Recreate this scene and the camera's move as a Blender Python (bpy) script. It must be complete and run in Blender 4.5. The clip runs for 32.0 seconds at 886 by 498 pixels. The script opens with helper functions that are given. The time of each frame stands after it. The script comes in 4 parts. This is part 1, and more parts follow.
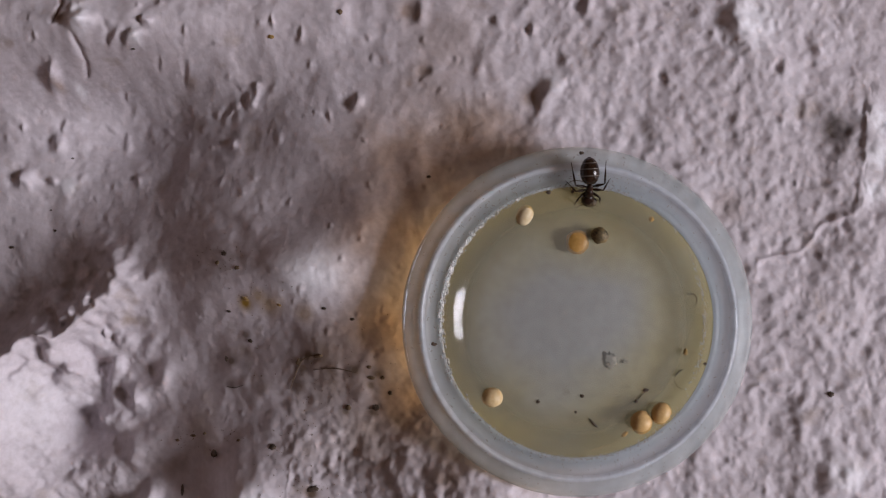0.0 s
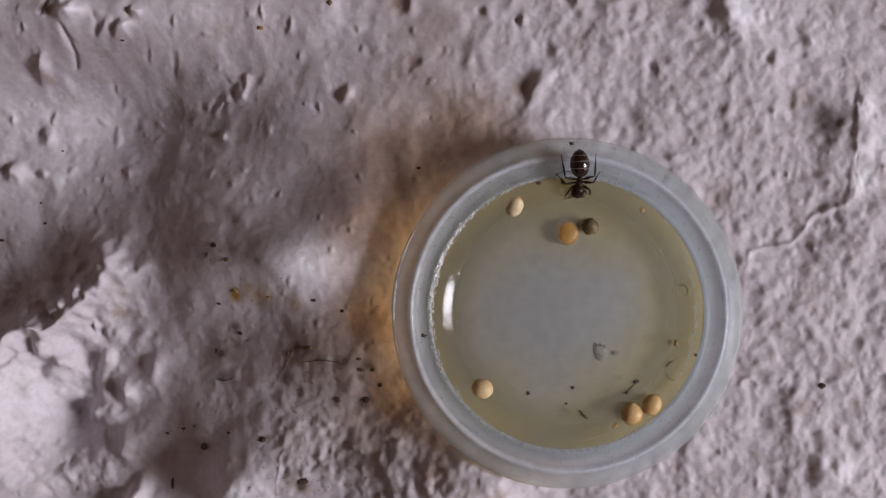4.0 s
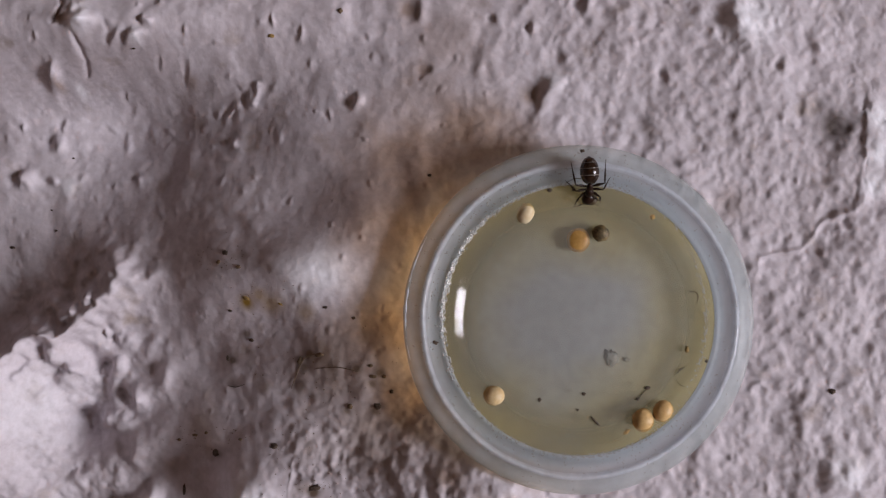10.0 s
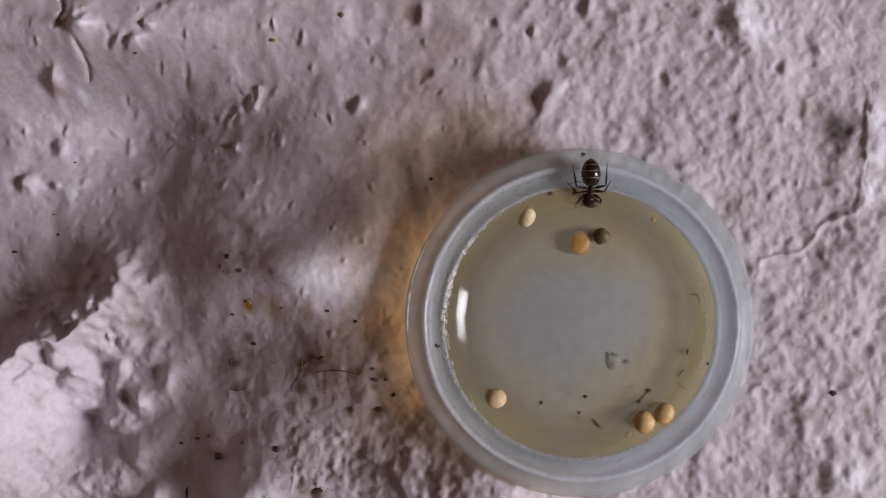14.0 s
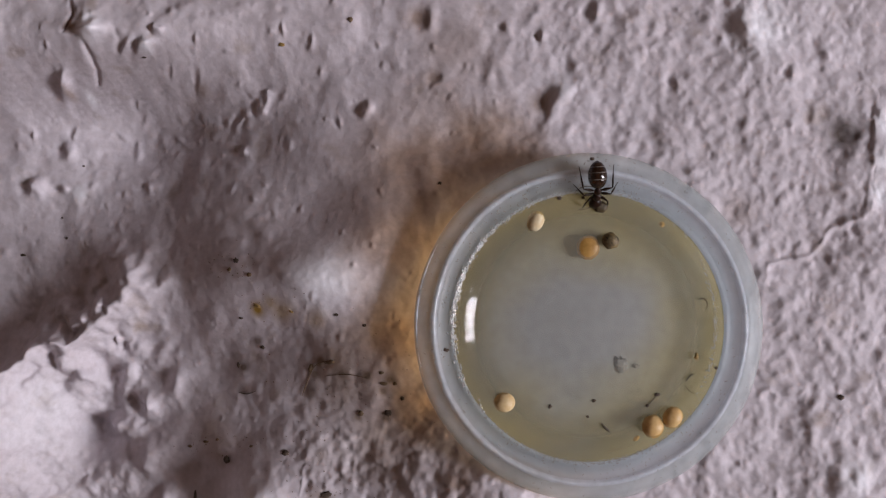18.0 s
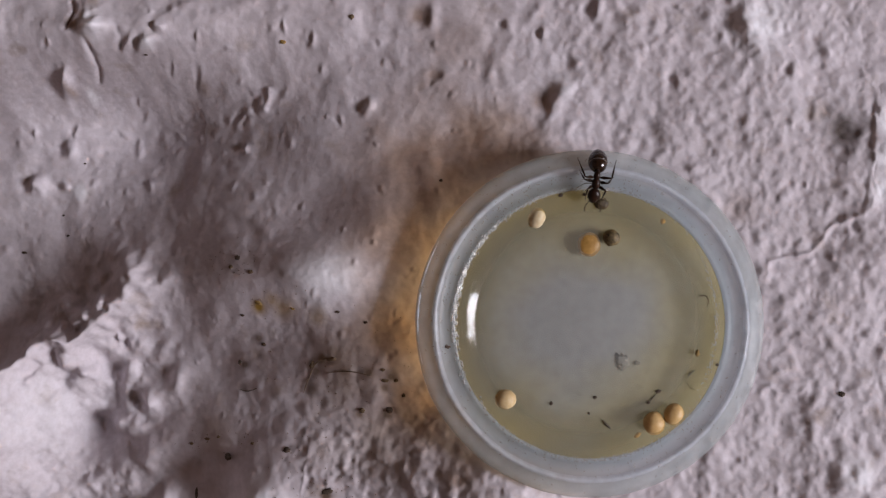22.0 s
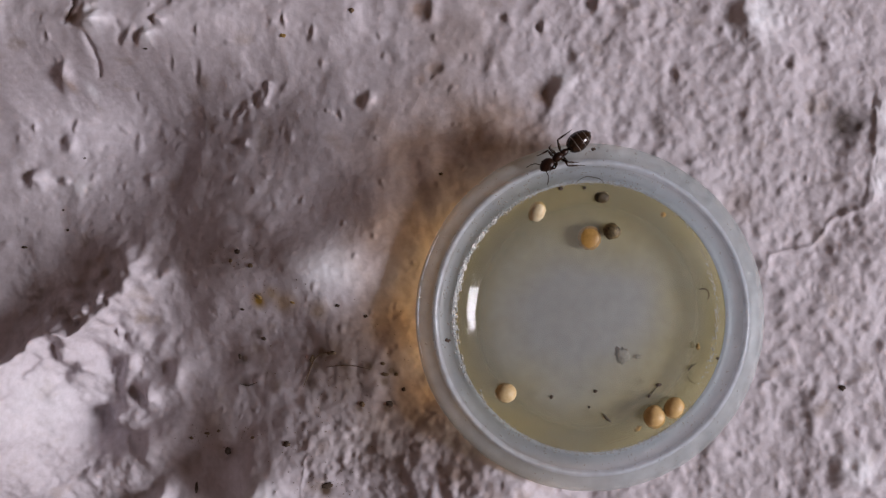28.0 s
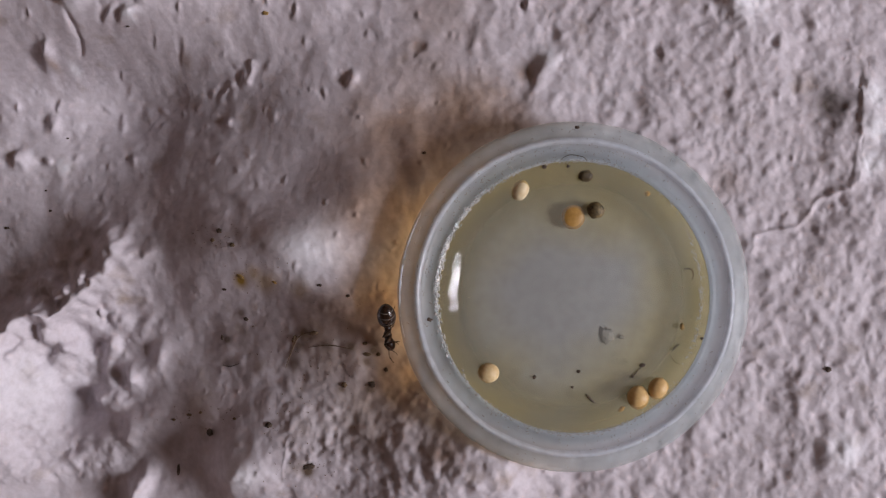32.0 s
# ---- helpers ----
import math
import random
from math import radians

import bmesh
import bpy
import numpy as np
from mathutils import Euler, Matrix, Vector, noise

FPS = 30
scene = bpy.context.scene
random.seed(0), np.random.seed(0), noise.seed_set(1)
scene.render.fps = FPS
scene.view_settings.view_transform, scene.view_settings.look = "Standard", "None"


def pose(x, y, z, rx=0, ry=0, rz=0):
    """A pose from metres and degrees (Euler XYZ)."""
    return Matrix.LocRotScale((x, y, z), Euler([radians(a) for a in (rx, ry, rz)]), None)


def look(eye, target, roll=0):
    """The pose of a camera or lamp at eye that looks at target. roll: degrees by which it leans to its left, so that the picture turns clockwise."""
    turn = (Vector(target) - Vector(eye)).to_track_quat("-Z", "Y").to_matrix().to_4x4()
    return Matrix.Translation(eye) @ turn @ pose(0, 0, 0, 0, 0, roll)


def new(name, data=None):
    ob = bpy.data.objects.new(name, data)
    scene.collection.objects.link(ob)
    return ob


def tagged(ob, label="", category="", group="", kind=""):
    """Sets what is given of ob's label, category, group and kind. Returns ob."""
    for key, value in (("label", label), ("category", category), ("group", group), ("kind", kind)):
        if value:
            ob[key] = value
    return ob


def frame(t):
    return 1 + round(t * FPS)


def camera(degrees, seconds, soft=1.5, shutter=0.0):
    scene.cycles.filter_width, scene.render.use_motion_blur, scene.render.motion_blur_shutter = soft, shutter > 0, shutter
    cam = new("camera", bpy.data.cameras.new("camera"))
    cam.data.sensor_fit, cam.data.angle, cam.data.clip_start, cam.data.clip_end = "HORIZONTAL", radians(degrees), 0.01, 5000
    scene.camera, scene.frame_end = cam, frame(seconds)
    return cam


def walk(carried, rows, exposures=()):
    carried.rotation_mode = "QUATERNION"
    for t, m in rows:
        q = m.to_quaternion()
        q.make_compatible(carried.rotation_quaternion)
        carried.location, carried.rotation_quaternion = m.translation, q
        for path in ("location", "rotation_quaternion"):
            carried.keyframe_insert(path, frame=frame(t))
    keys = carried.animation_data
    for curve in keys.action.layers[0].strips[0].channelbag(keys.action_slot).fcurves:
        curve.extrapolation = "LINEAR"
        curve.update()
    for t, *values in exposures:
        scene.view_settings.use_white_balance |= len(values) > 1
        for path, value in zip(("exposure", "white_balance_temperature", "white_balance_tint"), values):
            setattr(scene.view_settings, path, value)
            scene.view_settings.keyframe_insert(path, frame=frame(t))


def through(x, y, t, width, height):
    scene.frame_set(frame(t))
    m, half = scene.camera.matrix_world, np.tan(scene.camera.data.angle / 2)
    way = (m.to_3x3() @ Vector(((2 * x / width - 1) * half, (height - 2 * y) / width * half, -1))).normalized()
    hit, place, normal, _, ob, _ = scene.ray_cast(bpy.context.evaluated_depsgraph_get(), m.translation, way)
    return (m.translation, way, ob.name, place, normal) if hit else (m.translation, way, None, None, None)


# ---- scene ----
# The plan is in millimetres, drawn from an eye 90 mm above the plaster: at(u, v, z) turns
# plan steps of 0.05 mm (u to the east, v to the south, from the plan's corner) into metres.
MM = 0.001
EYE = 90.0


def at(u, v, z=0.0):
    k = 0.05 * (EYE - z) / EYE
    return Vector(((u - 784) * k, (441 - v) * k, z)) * MM


# ---- camera ----
cam = camera(47.07, 32.0, soft=1.35)
# seconds, east, north and height in millimetres, turn in degrees
WALK = [
    (0, 0.288, 0.041, 89.869, 0.263),
    (0.5, 0.475, -0.152, 89.700, 0.269),
    (1, 0.589, -0.328, 89.800, 0.258),
    (1.5, 0.676, -0.434, 89.643, 0.256),
    (2, 0.823, -0.627, 89.644, 0.321),
    (2.5, 0.940, -0.664, 89.634, 0.250),
    (3, 0.937, -0.630, 89.683, 0.195),
    (3.5, 1.209, -0.775, 89.552, 0.205),
    (5.5, 0.792, -0.355, 89.671, 0.118),
    (6, 0.746, -0.355, 89.721, 0.079),
    (6.5, 0.763, -0.418, 89.692, 0.089),
    (7, 0.786, -0.419, 89.666, 0.106),
    (7.5, 0.764, -0.435, 89.684, 0.075),
    (8, 0.727, -0.510, 89.721, 0.115),
    (8.5, 0.609, -0.406, 89.783, 0.097),
    (9, 0.556, -0.390, 89.756, 0.093),
    (9.5, 0.431, -0.256, 89.816, 0.067),
    (10, 0.194, -0.095, 89.878, 0.060),
    (10.5, 0.125, -0.024, 89.938, 0.043),
    (11, 0.075, 0.022, 89.881, 0.001),
    (11.5, 0.050, -0.023, 89.960, 0.030),
    (12, -0.015, -0.025, 89.999, 0.039),
    (12.5, -0.008, -0.015, 90.018, 0.004),
    (13, 0.000, 0.000, 90.000, 0.000),
    (13.5, 0.105, -0.062, 89.922, -0.022),
    (14, 0.063, 0.197, 90.086, -0.109),
    (14.5, -0.061, 0.305, 90.016, -0.125),
    (16.5, -0.779, 0.736, 90.359, -0.035),
    (17, -0.728, 0.735, 90.335, -0.050),
    (17.5, -0.824, 0.761, 90.398, -0.079),
    (18, -0.708, 0.570, 90.303, -0.065),
    (18.5, -0.742, 0.441, 90.372, -0.022),
    (19, -0.646, 0.443, 90.167, -0.043),
    (19.5, -0.558, 0.326, 90.258, -0.056),
    (20, -0.580, 0.386, 90.314, -0.112),
    (20.5, -0.575, 0.317, 90.317, -0.105),
    (21, -0.597, 0.311, 90.324, -0.077),
    (21.5, -0.619, 0.194, 90.210, -0.084),
    (22, -0.813, 0.312, 90.389, -0.084),
    (22.5, -1.106, 0.369, 90.572, -0.033),
    (23, -1.560, 0.535, 90.698, 0.020),
    (23.5, -1.519, 0.522, 90.531, -0.018),
    (24, -1.387, 0.370, 90.584, -0.029),
    (24.5, -1.421, 0.376, 90.585, -0.040),
    (25, -1.235, 0.183, 90.502, -0.075),
    (25.5, -1.160, 0.092, 90.490, -0.077),
    (27.5, -0.772, -0.285, 90.462, -0.076),
    (28, -0.829, -0.246, 90.298, -0.100),
    (28.5, -0.573, -0.611, 90.191, -0.029),
    (29, -0.515, -0.754, 90.322, -0.048),
    (29.5, -0.603, -0.658, 90.241, -0.024),
    (30, -0.431, -0.871, 90.222, -0.032),
    (30.5, -0.111, -1.155, 90.024, -0.015),
    (31, 0.167, -1.396, 89.893, -0.031),
    (31.5, 0.381, -1.624, 89.791, -0.033),
    (32, 0.670, -2.064, 89.608, 0.061),
]
walk(cam, [(t, pose(x * MM, y * MM, z * MM, 0, 0, turn)) for t, x, y, z, turn in WALK],
     exposures=((0.0, -0.12), (6.0, -0.08), (13.0, -0.06), (20.0, -0.03), (28.0, -0.05), (32.0, -0.04)))

# ---- light ----
world = bpy.data.worlds.new("sky")
scene.world = world
world.use_nodes = True
sky = world.node_tree.nodes.new("ShaderNodeTexSky")
sky.sky_type, sky.sun_disc = "NISHITA", False
sky.sun_elevation, sky.sun_rotation = radians(31), radians(90)
world.node_tree.links.new(sky.outputs[0], world.node_tree.nodes["Background"].inputs[0])
world.node_tree.nodes["Background"].inputs[1].default_value = 0.1

WINDOW_Y, WINDOW_Z = -0.16, 0.61
WINDOW_W, WINDOW_H = 0.26, 0.42
window_light = bpy.data.lights.new("window_light", "AREA")
window_light.shape, window_light.size, window_light.size_y = "RECTANGLE", WINDOW_W, WINDOW_H
window_light.energy, window_light.color = 15.0, (0.98, 0.953, 1.05)
lamp = new("window_light", window_light)
lamp.matrix_world = look((1.0, WINDOW_Y, WINDOW_Z), (0.0, 0.0, 0.0))


# ---- materials ----
def material(name):
    m = bpy.data.materials.new(name)
    m.use_nodes = True
    m.node_tree.nodes.clear()
    return m, m.node_tree.nodes, m.node_tree.links


def ramp(nodes, stops):
    r = nodes.new("ShaderNodeValToRGB")
    els = r.color_ramp.elements
    els[0].position, els[0].color = stops[0][0], (*stops[0][1], 1)
    els[1].position, els[1].color = stops[-1][0], (*stops[-1][1], 1)
    for p, c in stops[1:-1]:
        els.new(p).color = (*c, 1)
    return r


def grained(name, dark, light, rough=0.6, scale=900.0, bump=0.3, spec=0.4, fine=4.0, depth=0.00005, coat=0.0):
    """Two scales of noise in the colour, and a fine relief."""
    m, n, l = material(name)
    out, b = n.new("ShaderNodeOutputMaterial"), n.new("ShaderNodeBsdfPrincipled")
    tc = n.new("ShaderNodeTexCoord")
    big, small = n.new("ShaderNodeTexNoise"), n.new("ShaderNodeTexNoise")
    big.inputs["Scale"].default_value, big.inputs["Detail"].default_value = scale, 4
    small.inputs["Scale"].default_value, small.inputs["Detail"].default_value = scale * fine, 5
    l.new(tc.outputs["Object"], big.inputs["Vector"])
    l.new(tc.outputs["Object"], small.inputs["Vector"])
    mix = n.new("ShaderNodeMath")
    mix.operation = "MULTIPLY_ADD"
    mix.inputs[1].default_value = 0.5
    half = n.new("ShaderNodeMath")
    half.operation = "MULTIPLY"
    half.inputs[1].default_value = 0.5
    l.new(small.outputs[0], half.inputs[0])
    l.new(big.outputs[0], mix.inputs[0])
    l.new(half.outputs[0], mix.inputs[2])
    r = ramp(n, [(0.32, dark), (0.68, light)])
    l.new(mix.outputs[0], r.inputs[0])
    l.new(r.outputs[0], b.inputs["Base Color"])
    b.inputs["Roughness"].default_value = rough
    b.inputs["Specular IOR Level"].default_value = spec
    b.inputs["Coat Weight"].default_value = coat
    bp = n.new("ShaderNodeBump")
    bp.inputs["Strength"].default_value, bp.inputs["Distance"].default_value = bump, depth
    l.new(small.outputs[0], bp.inputs["Height"])
    l.new(bp.outputs[0], b.inputs["Normal"])
    l.new(b.outputs[0], out.inputs[0])
    return m


# tones of the plaster, soil and painted light alike: east, north and radius in millimetres, then how dense
# white chalk, and light painted on the lit spur, pit rims and swell
CHALK_AND_LIT = ((27.4, 20.3, 3.0, 1.0), (38.8, 11.4, 1.7, 1.0), (39.0, 8.6, 1.9, 1.0), (38.2, 5.4, 1.3, 1.0), (-40.0, -15.5, 5.0, 0.35), (35.6, -20.0, 2.2, 0.8), (-17.4, -22.3, 2.5, 0.9),
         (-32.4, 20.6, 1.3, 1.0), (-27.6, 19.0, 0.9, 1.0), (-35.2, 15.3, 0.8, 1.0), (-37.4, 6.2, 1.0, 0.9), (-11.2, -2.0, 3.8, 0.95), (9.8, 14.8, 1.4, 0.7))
# soil, and the cap's shade painted to its north and south-west
EARTH_AND_SHADE = ((0.6, -19.4, 2.4, 0.85), (0.4, 18.5, 5.0, 0.45), (7.9, 13.4, 1.3, 0.8), (2.0, 10.2, 5.5, 0.6), (7.0, 9.6, 2.6, 0.7), (-2.9, 21.2, 1.2, 0.8), (-1.6, 15.9, 1.0, 0.6),
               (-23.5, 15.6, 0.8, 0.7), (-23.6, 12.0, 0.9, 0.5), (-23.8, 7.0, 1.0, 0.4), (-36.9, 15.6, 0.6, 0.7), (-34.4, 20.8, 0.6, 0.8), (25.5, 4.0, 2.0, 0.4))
# amber light from the cap, painted into the plaster round its west side
AMBER_GLOW = ((-3.5, 7.5, 6.5, 0.5), (-5.5, 1.0, 4.6, 0.5), (-5.5, -7.5, 4.8, 0.6), (-3.5, -14.0, 4.0, 0.5), (3.0, 10.5, 3.5, 0.3))
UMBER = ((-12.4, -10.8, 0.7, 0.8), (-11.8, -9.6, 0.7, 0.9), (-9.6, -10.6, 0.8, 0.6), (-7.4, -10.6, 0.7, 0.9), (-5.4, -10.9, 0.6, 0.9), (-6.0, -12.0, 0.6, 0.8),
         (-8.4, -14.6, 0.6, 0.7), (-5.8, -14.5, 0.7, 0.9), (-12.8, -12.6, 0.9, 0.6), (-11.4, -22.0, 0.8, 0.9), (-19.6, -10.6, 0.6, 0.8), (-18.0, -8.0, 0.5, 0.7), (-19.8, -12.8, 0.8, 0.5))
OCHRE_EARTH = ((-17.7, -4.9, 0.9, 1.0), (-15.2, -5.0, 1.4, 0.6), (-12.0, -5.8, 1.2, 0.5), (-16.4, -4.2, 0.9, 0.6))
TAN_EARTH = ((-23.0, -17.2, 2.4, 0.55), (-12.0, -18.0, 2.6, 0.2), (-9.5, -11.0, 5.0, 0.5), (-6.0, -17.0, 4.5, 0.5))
PLASTER_TONES = (((0.86, 0.85, 0.89), CHALK_AND_LIT), ((0.30, 0.21, 0.16), EARTH_AND_SHADE), ((0.62, 0.39, 0.21), AMBER_GLOW), ((0.13, 0.08, 0.04), UMBER),
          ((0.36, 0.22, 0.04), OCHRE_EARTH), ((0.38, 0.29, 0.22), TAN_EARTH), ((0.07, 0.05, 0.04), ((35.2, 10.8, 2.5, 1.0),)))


def plaster_material():
    m, n, l = material("plaster")
    out, b = n.new("ShaderNodeOutputMaterial"), n.new("ShaderNodeBsdfPrincipled")
    tc = n.new("ShaderNodeTexCoord")

    def noise_of(scale, detail):
        t = n.new("ShaderNodeTexNoise")
        t.inputs["Scale"].default_value, t.inputs["Detail"].default_value = scale, detail
        l.new(tc.outputs["Object"], t.inputs["Vector"])
        return t

    broad, grain, dirt = noise_of(70, 5), noise_of(1500, 5), noise_of(260, 8)
    base = ramp(n, [(0.3, (0.58, 0.525, 0.55)), (0.55, (0.65, 0.60, 0.635)), (0.75, (0.70, 0.65, 0.685))])
    l.new(broad.outputs[0], base.inputs[0])
    # faint brown soil in blotches
    soil = ramp(n, [(0.61, (0, 0, 0)), (0.8, (1, 1, 1))])
    l.new(dirt.outputs[0], soil.inputs[0])
    stain = n.new("ShaderNodeMix")
    stain.data_type = "RGBA"
    stain.inputs["B"].default_value = (0.40, 0.32, 0.27, 1)
    l.new(soil.outputs[0], stain.inputs["Factor"])
    l.new(base.outputs[0], stain.inputs["A"])
    # spots of soil and of painted light and shade: east, north and radius in millimetres, then how dark
    last = stain.outputs["Result"]
    ragged = n.new("ShaderNodeMath")
    ragged.operation = "MULTIPLY_ADD"
    ragged.inputs[1].default_value, ragged.inputs[2].default_value = 1.6, -0.8
    l.new(dirt.outputs[0], ragged.inputs[0])
    level = n.new("ShaderNodeVectorMath")
    level.operation = "MULTIPLY"
    level.inputs[1].default_value = (1, 1, 0)
    l.new(tc.outputs["Object"], level.inputs[0])
    for x, y, radius, dark, tone in [(*spot, tone) for tone, spots in PLASTER_TONES for spot in spots]:
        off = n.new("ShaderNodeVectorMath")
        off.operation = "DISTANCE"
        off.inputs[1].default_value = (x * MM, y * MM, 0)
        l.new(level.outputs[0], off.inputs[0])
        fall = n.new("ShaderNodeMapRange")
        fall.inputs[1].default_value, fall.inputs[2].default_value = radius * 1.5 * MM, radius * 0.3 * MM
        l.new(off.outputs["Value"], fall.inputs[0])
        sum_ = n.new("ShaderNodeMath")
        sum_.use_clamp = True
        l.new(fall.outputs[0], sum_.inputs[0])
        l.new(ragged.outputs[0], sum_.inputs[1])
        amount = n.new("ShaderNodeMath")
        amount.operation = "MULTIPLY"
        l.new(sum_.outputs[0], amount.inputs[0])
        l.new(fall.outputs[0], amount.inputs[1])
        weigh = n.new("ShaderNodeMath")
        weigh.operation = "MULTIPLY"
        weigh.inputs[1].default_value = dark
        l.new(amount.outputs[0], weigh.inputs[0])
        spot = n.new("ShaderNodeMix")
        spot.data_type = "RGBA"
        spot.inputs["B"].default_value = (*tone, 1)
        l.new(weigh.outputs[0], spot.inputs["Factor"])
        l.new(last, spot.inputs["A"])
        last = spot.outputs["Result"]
    # fine grain
    g = ramp(n, [(0.3, (0.86, 0.85, 0.84)), (0.65, (1, 1, 1))])
    l.new(grain.outputs[0], g.inputs[0])
    mul = n.new("ShaderNodeMix")
    mul.data_type, mul.blend_type = "RGBA", "MULTIPLY"
    mul.inputs["Factor"].default_value = 1.0
    l.new(last, mul.inputs["A"])
    l.new(g.outputs[0], mul.inputs["B"])
    l.new(mul.outputs["Result"], b.inputs["Base Color"])
    b.inputs["Roughness"].default_value = 0.72
    b.inputs["Specular IOR Level"].default_value = 0.25
    bp = n.new("ShaderNodeBump")
    bp.inputs["Strength"].default_value, bp.inputs["Distance"].default_value = 0.4, 0.00012
    l.new(grain.outputs[0], bp.inputs["Height"])
    l.new(bp.outputs[0], b.inputs["Normal"])
    l.new(b.outputs[0], out.inputs[0])
    return m


def milky_material(name, colour, tint, clear, through=0.35, rough=0.32, west=None, thin=None, reach_mm=(7.2, 11.4), mottle=0.64, milk=0.0):
    """Cloudy plastic: part of the light scatters, part goes through it, tinted."""
    m, n, l = material(name)
    out, b = n.new("ShaderNodeOutputMaterial"), n.new("ShaderNodeBsdfPrincipled")
    tc, t = n.new("ShaderNodeTexCoord"), n.new("ShaderNodeTexNoise")
    t.inputs["Scale"].default_value, t.inputs["Detail"].default_value = 1000, 6
    l.new(tc.outputs["Object"], t.inputs["Vector"])
    r = ramp(n, [(0.32, tuple(c * mottle for c in colour)), (0.66, colour)])
    l.new(t.outputs[0], r.inputs[0])
    l.new(r.outputs[0], b.inputs["Base Color"])
    b.inputs["Roughness"].default_value = rough
    b.subsurface_method = "BURLEY"
    b.inputs["Subsurface Weight"].default_value, b.inputs["Subsurface Scale"].default_value = milk, 0.0006
    b.inputs["Subsurface Radius"].default_value = (0.8, 0.95, 1.0)
    bp = n.new("ShaderNodeBump")
    bp.inputs["Strength"].default_value, bp.inputs["Distance"].default_value = 0.6, 0.00012
    l.new(t.outputs[0], bp.inputs["Height"])
    l.new(bp.outputs[0], b.inputs["Normal"])
    tr, tp = n.new("ShaderNodeBsdfTranslucent"), n.new("ShaderNodeBsdfTransparent")
    tr.inputs[0].default_value = (*colour, 1)
    tp.inputs[0].default_value = (*tint, 1)
    if west:
        # amber tint added on the west side only, to warm light passing through
        xyz, run = n.new("ShaderNodeSeparateXYZ"), n.new("ShaderNodeMapRange")
        l.new(tc.outputs["Object"], xyz.inputs[0])
        l.new(xyz.outputs["X"], run.inputs[0])
        run.inputs[1].default_value, run.inputs[2].default_value = 0.003, -0.006
        both = n.new("ShaderNodeMix")
        both.data_type = "RGBA"
        both.inputs["A"].default_value, both.inputs["B"].default_value = (*tint, 1), (*west, 1)
        l.new(run.outputs[0], both.inputs["Factor"])
        l.new(both.outputs["Result"], tp.inputs[0])
    m1, m2 = n.new("ShaderNodeMixShader"), n.new("ShaderNodeMixShader")
    m1.inputs[0].default_value, m2.inputs[0].default_value = through, clear
    if thin:
        # the plastic thins out towards this radius
        reach, turn = n.new("ShaderNodeVectorMath"), n.new("ShaderNodeVectorMath")
        turn.operation, reach.operation = "MULTIPLY", "LENGTH"
        turn.inputs[1].default_value = (1, 1, 0)
        l.new(tc.outputs["Object"], turn.inputs[0])
        l.new(turn.outputs[0], reach.inputs[0])
        for shader, least, most in ((m1, through, thin[1]), (m2, clear, thin[0])):
            rim = n.new("ShaderNodeMapRange")
            rim.interpolation_type = "SMOOTHSTEP"
            rim.inputs[1].default_value, rim.inputs[2].default_value = reach_mm[0] * MM, reach_mm[1] * MM
            rim.inputs[3].default_value, rim.inputs[4].default_value = least, most
            l.new(reach.outputs["Value"], rim.inputs[0])
            l.new(rim.outputs[0], shader.inputs[0])
    l.new(b.outputs[0], m1.inputs[1])
    l.new(tr.outputs[0], m1.inputs[2])
    l.new(m1.outputs[0], m2.inputs[1])
    l.new(tp.outputs[0], m2.inputs[2])
    l.new(m2.outputs[0], out.inputs[0])
    return m


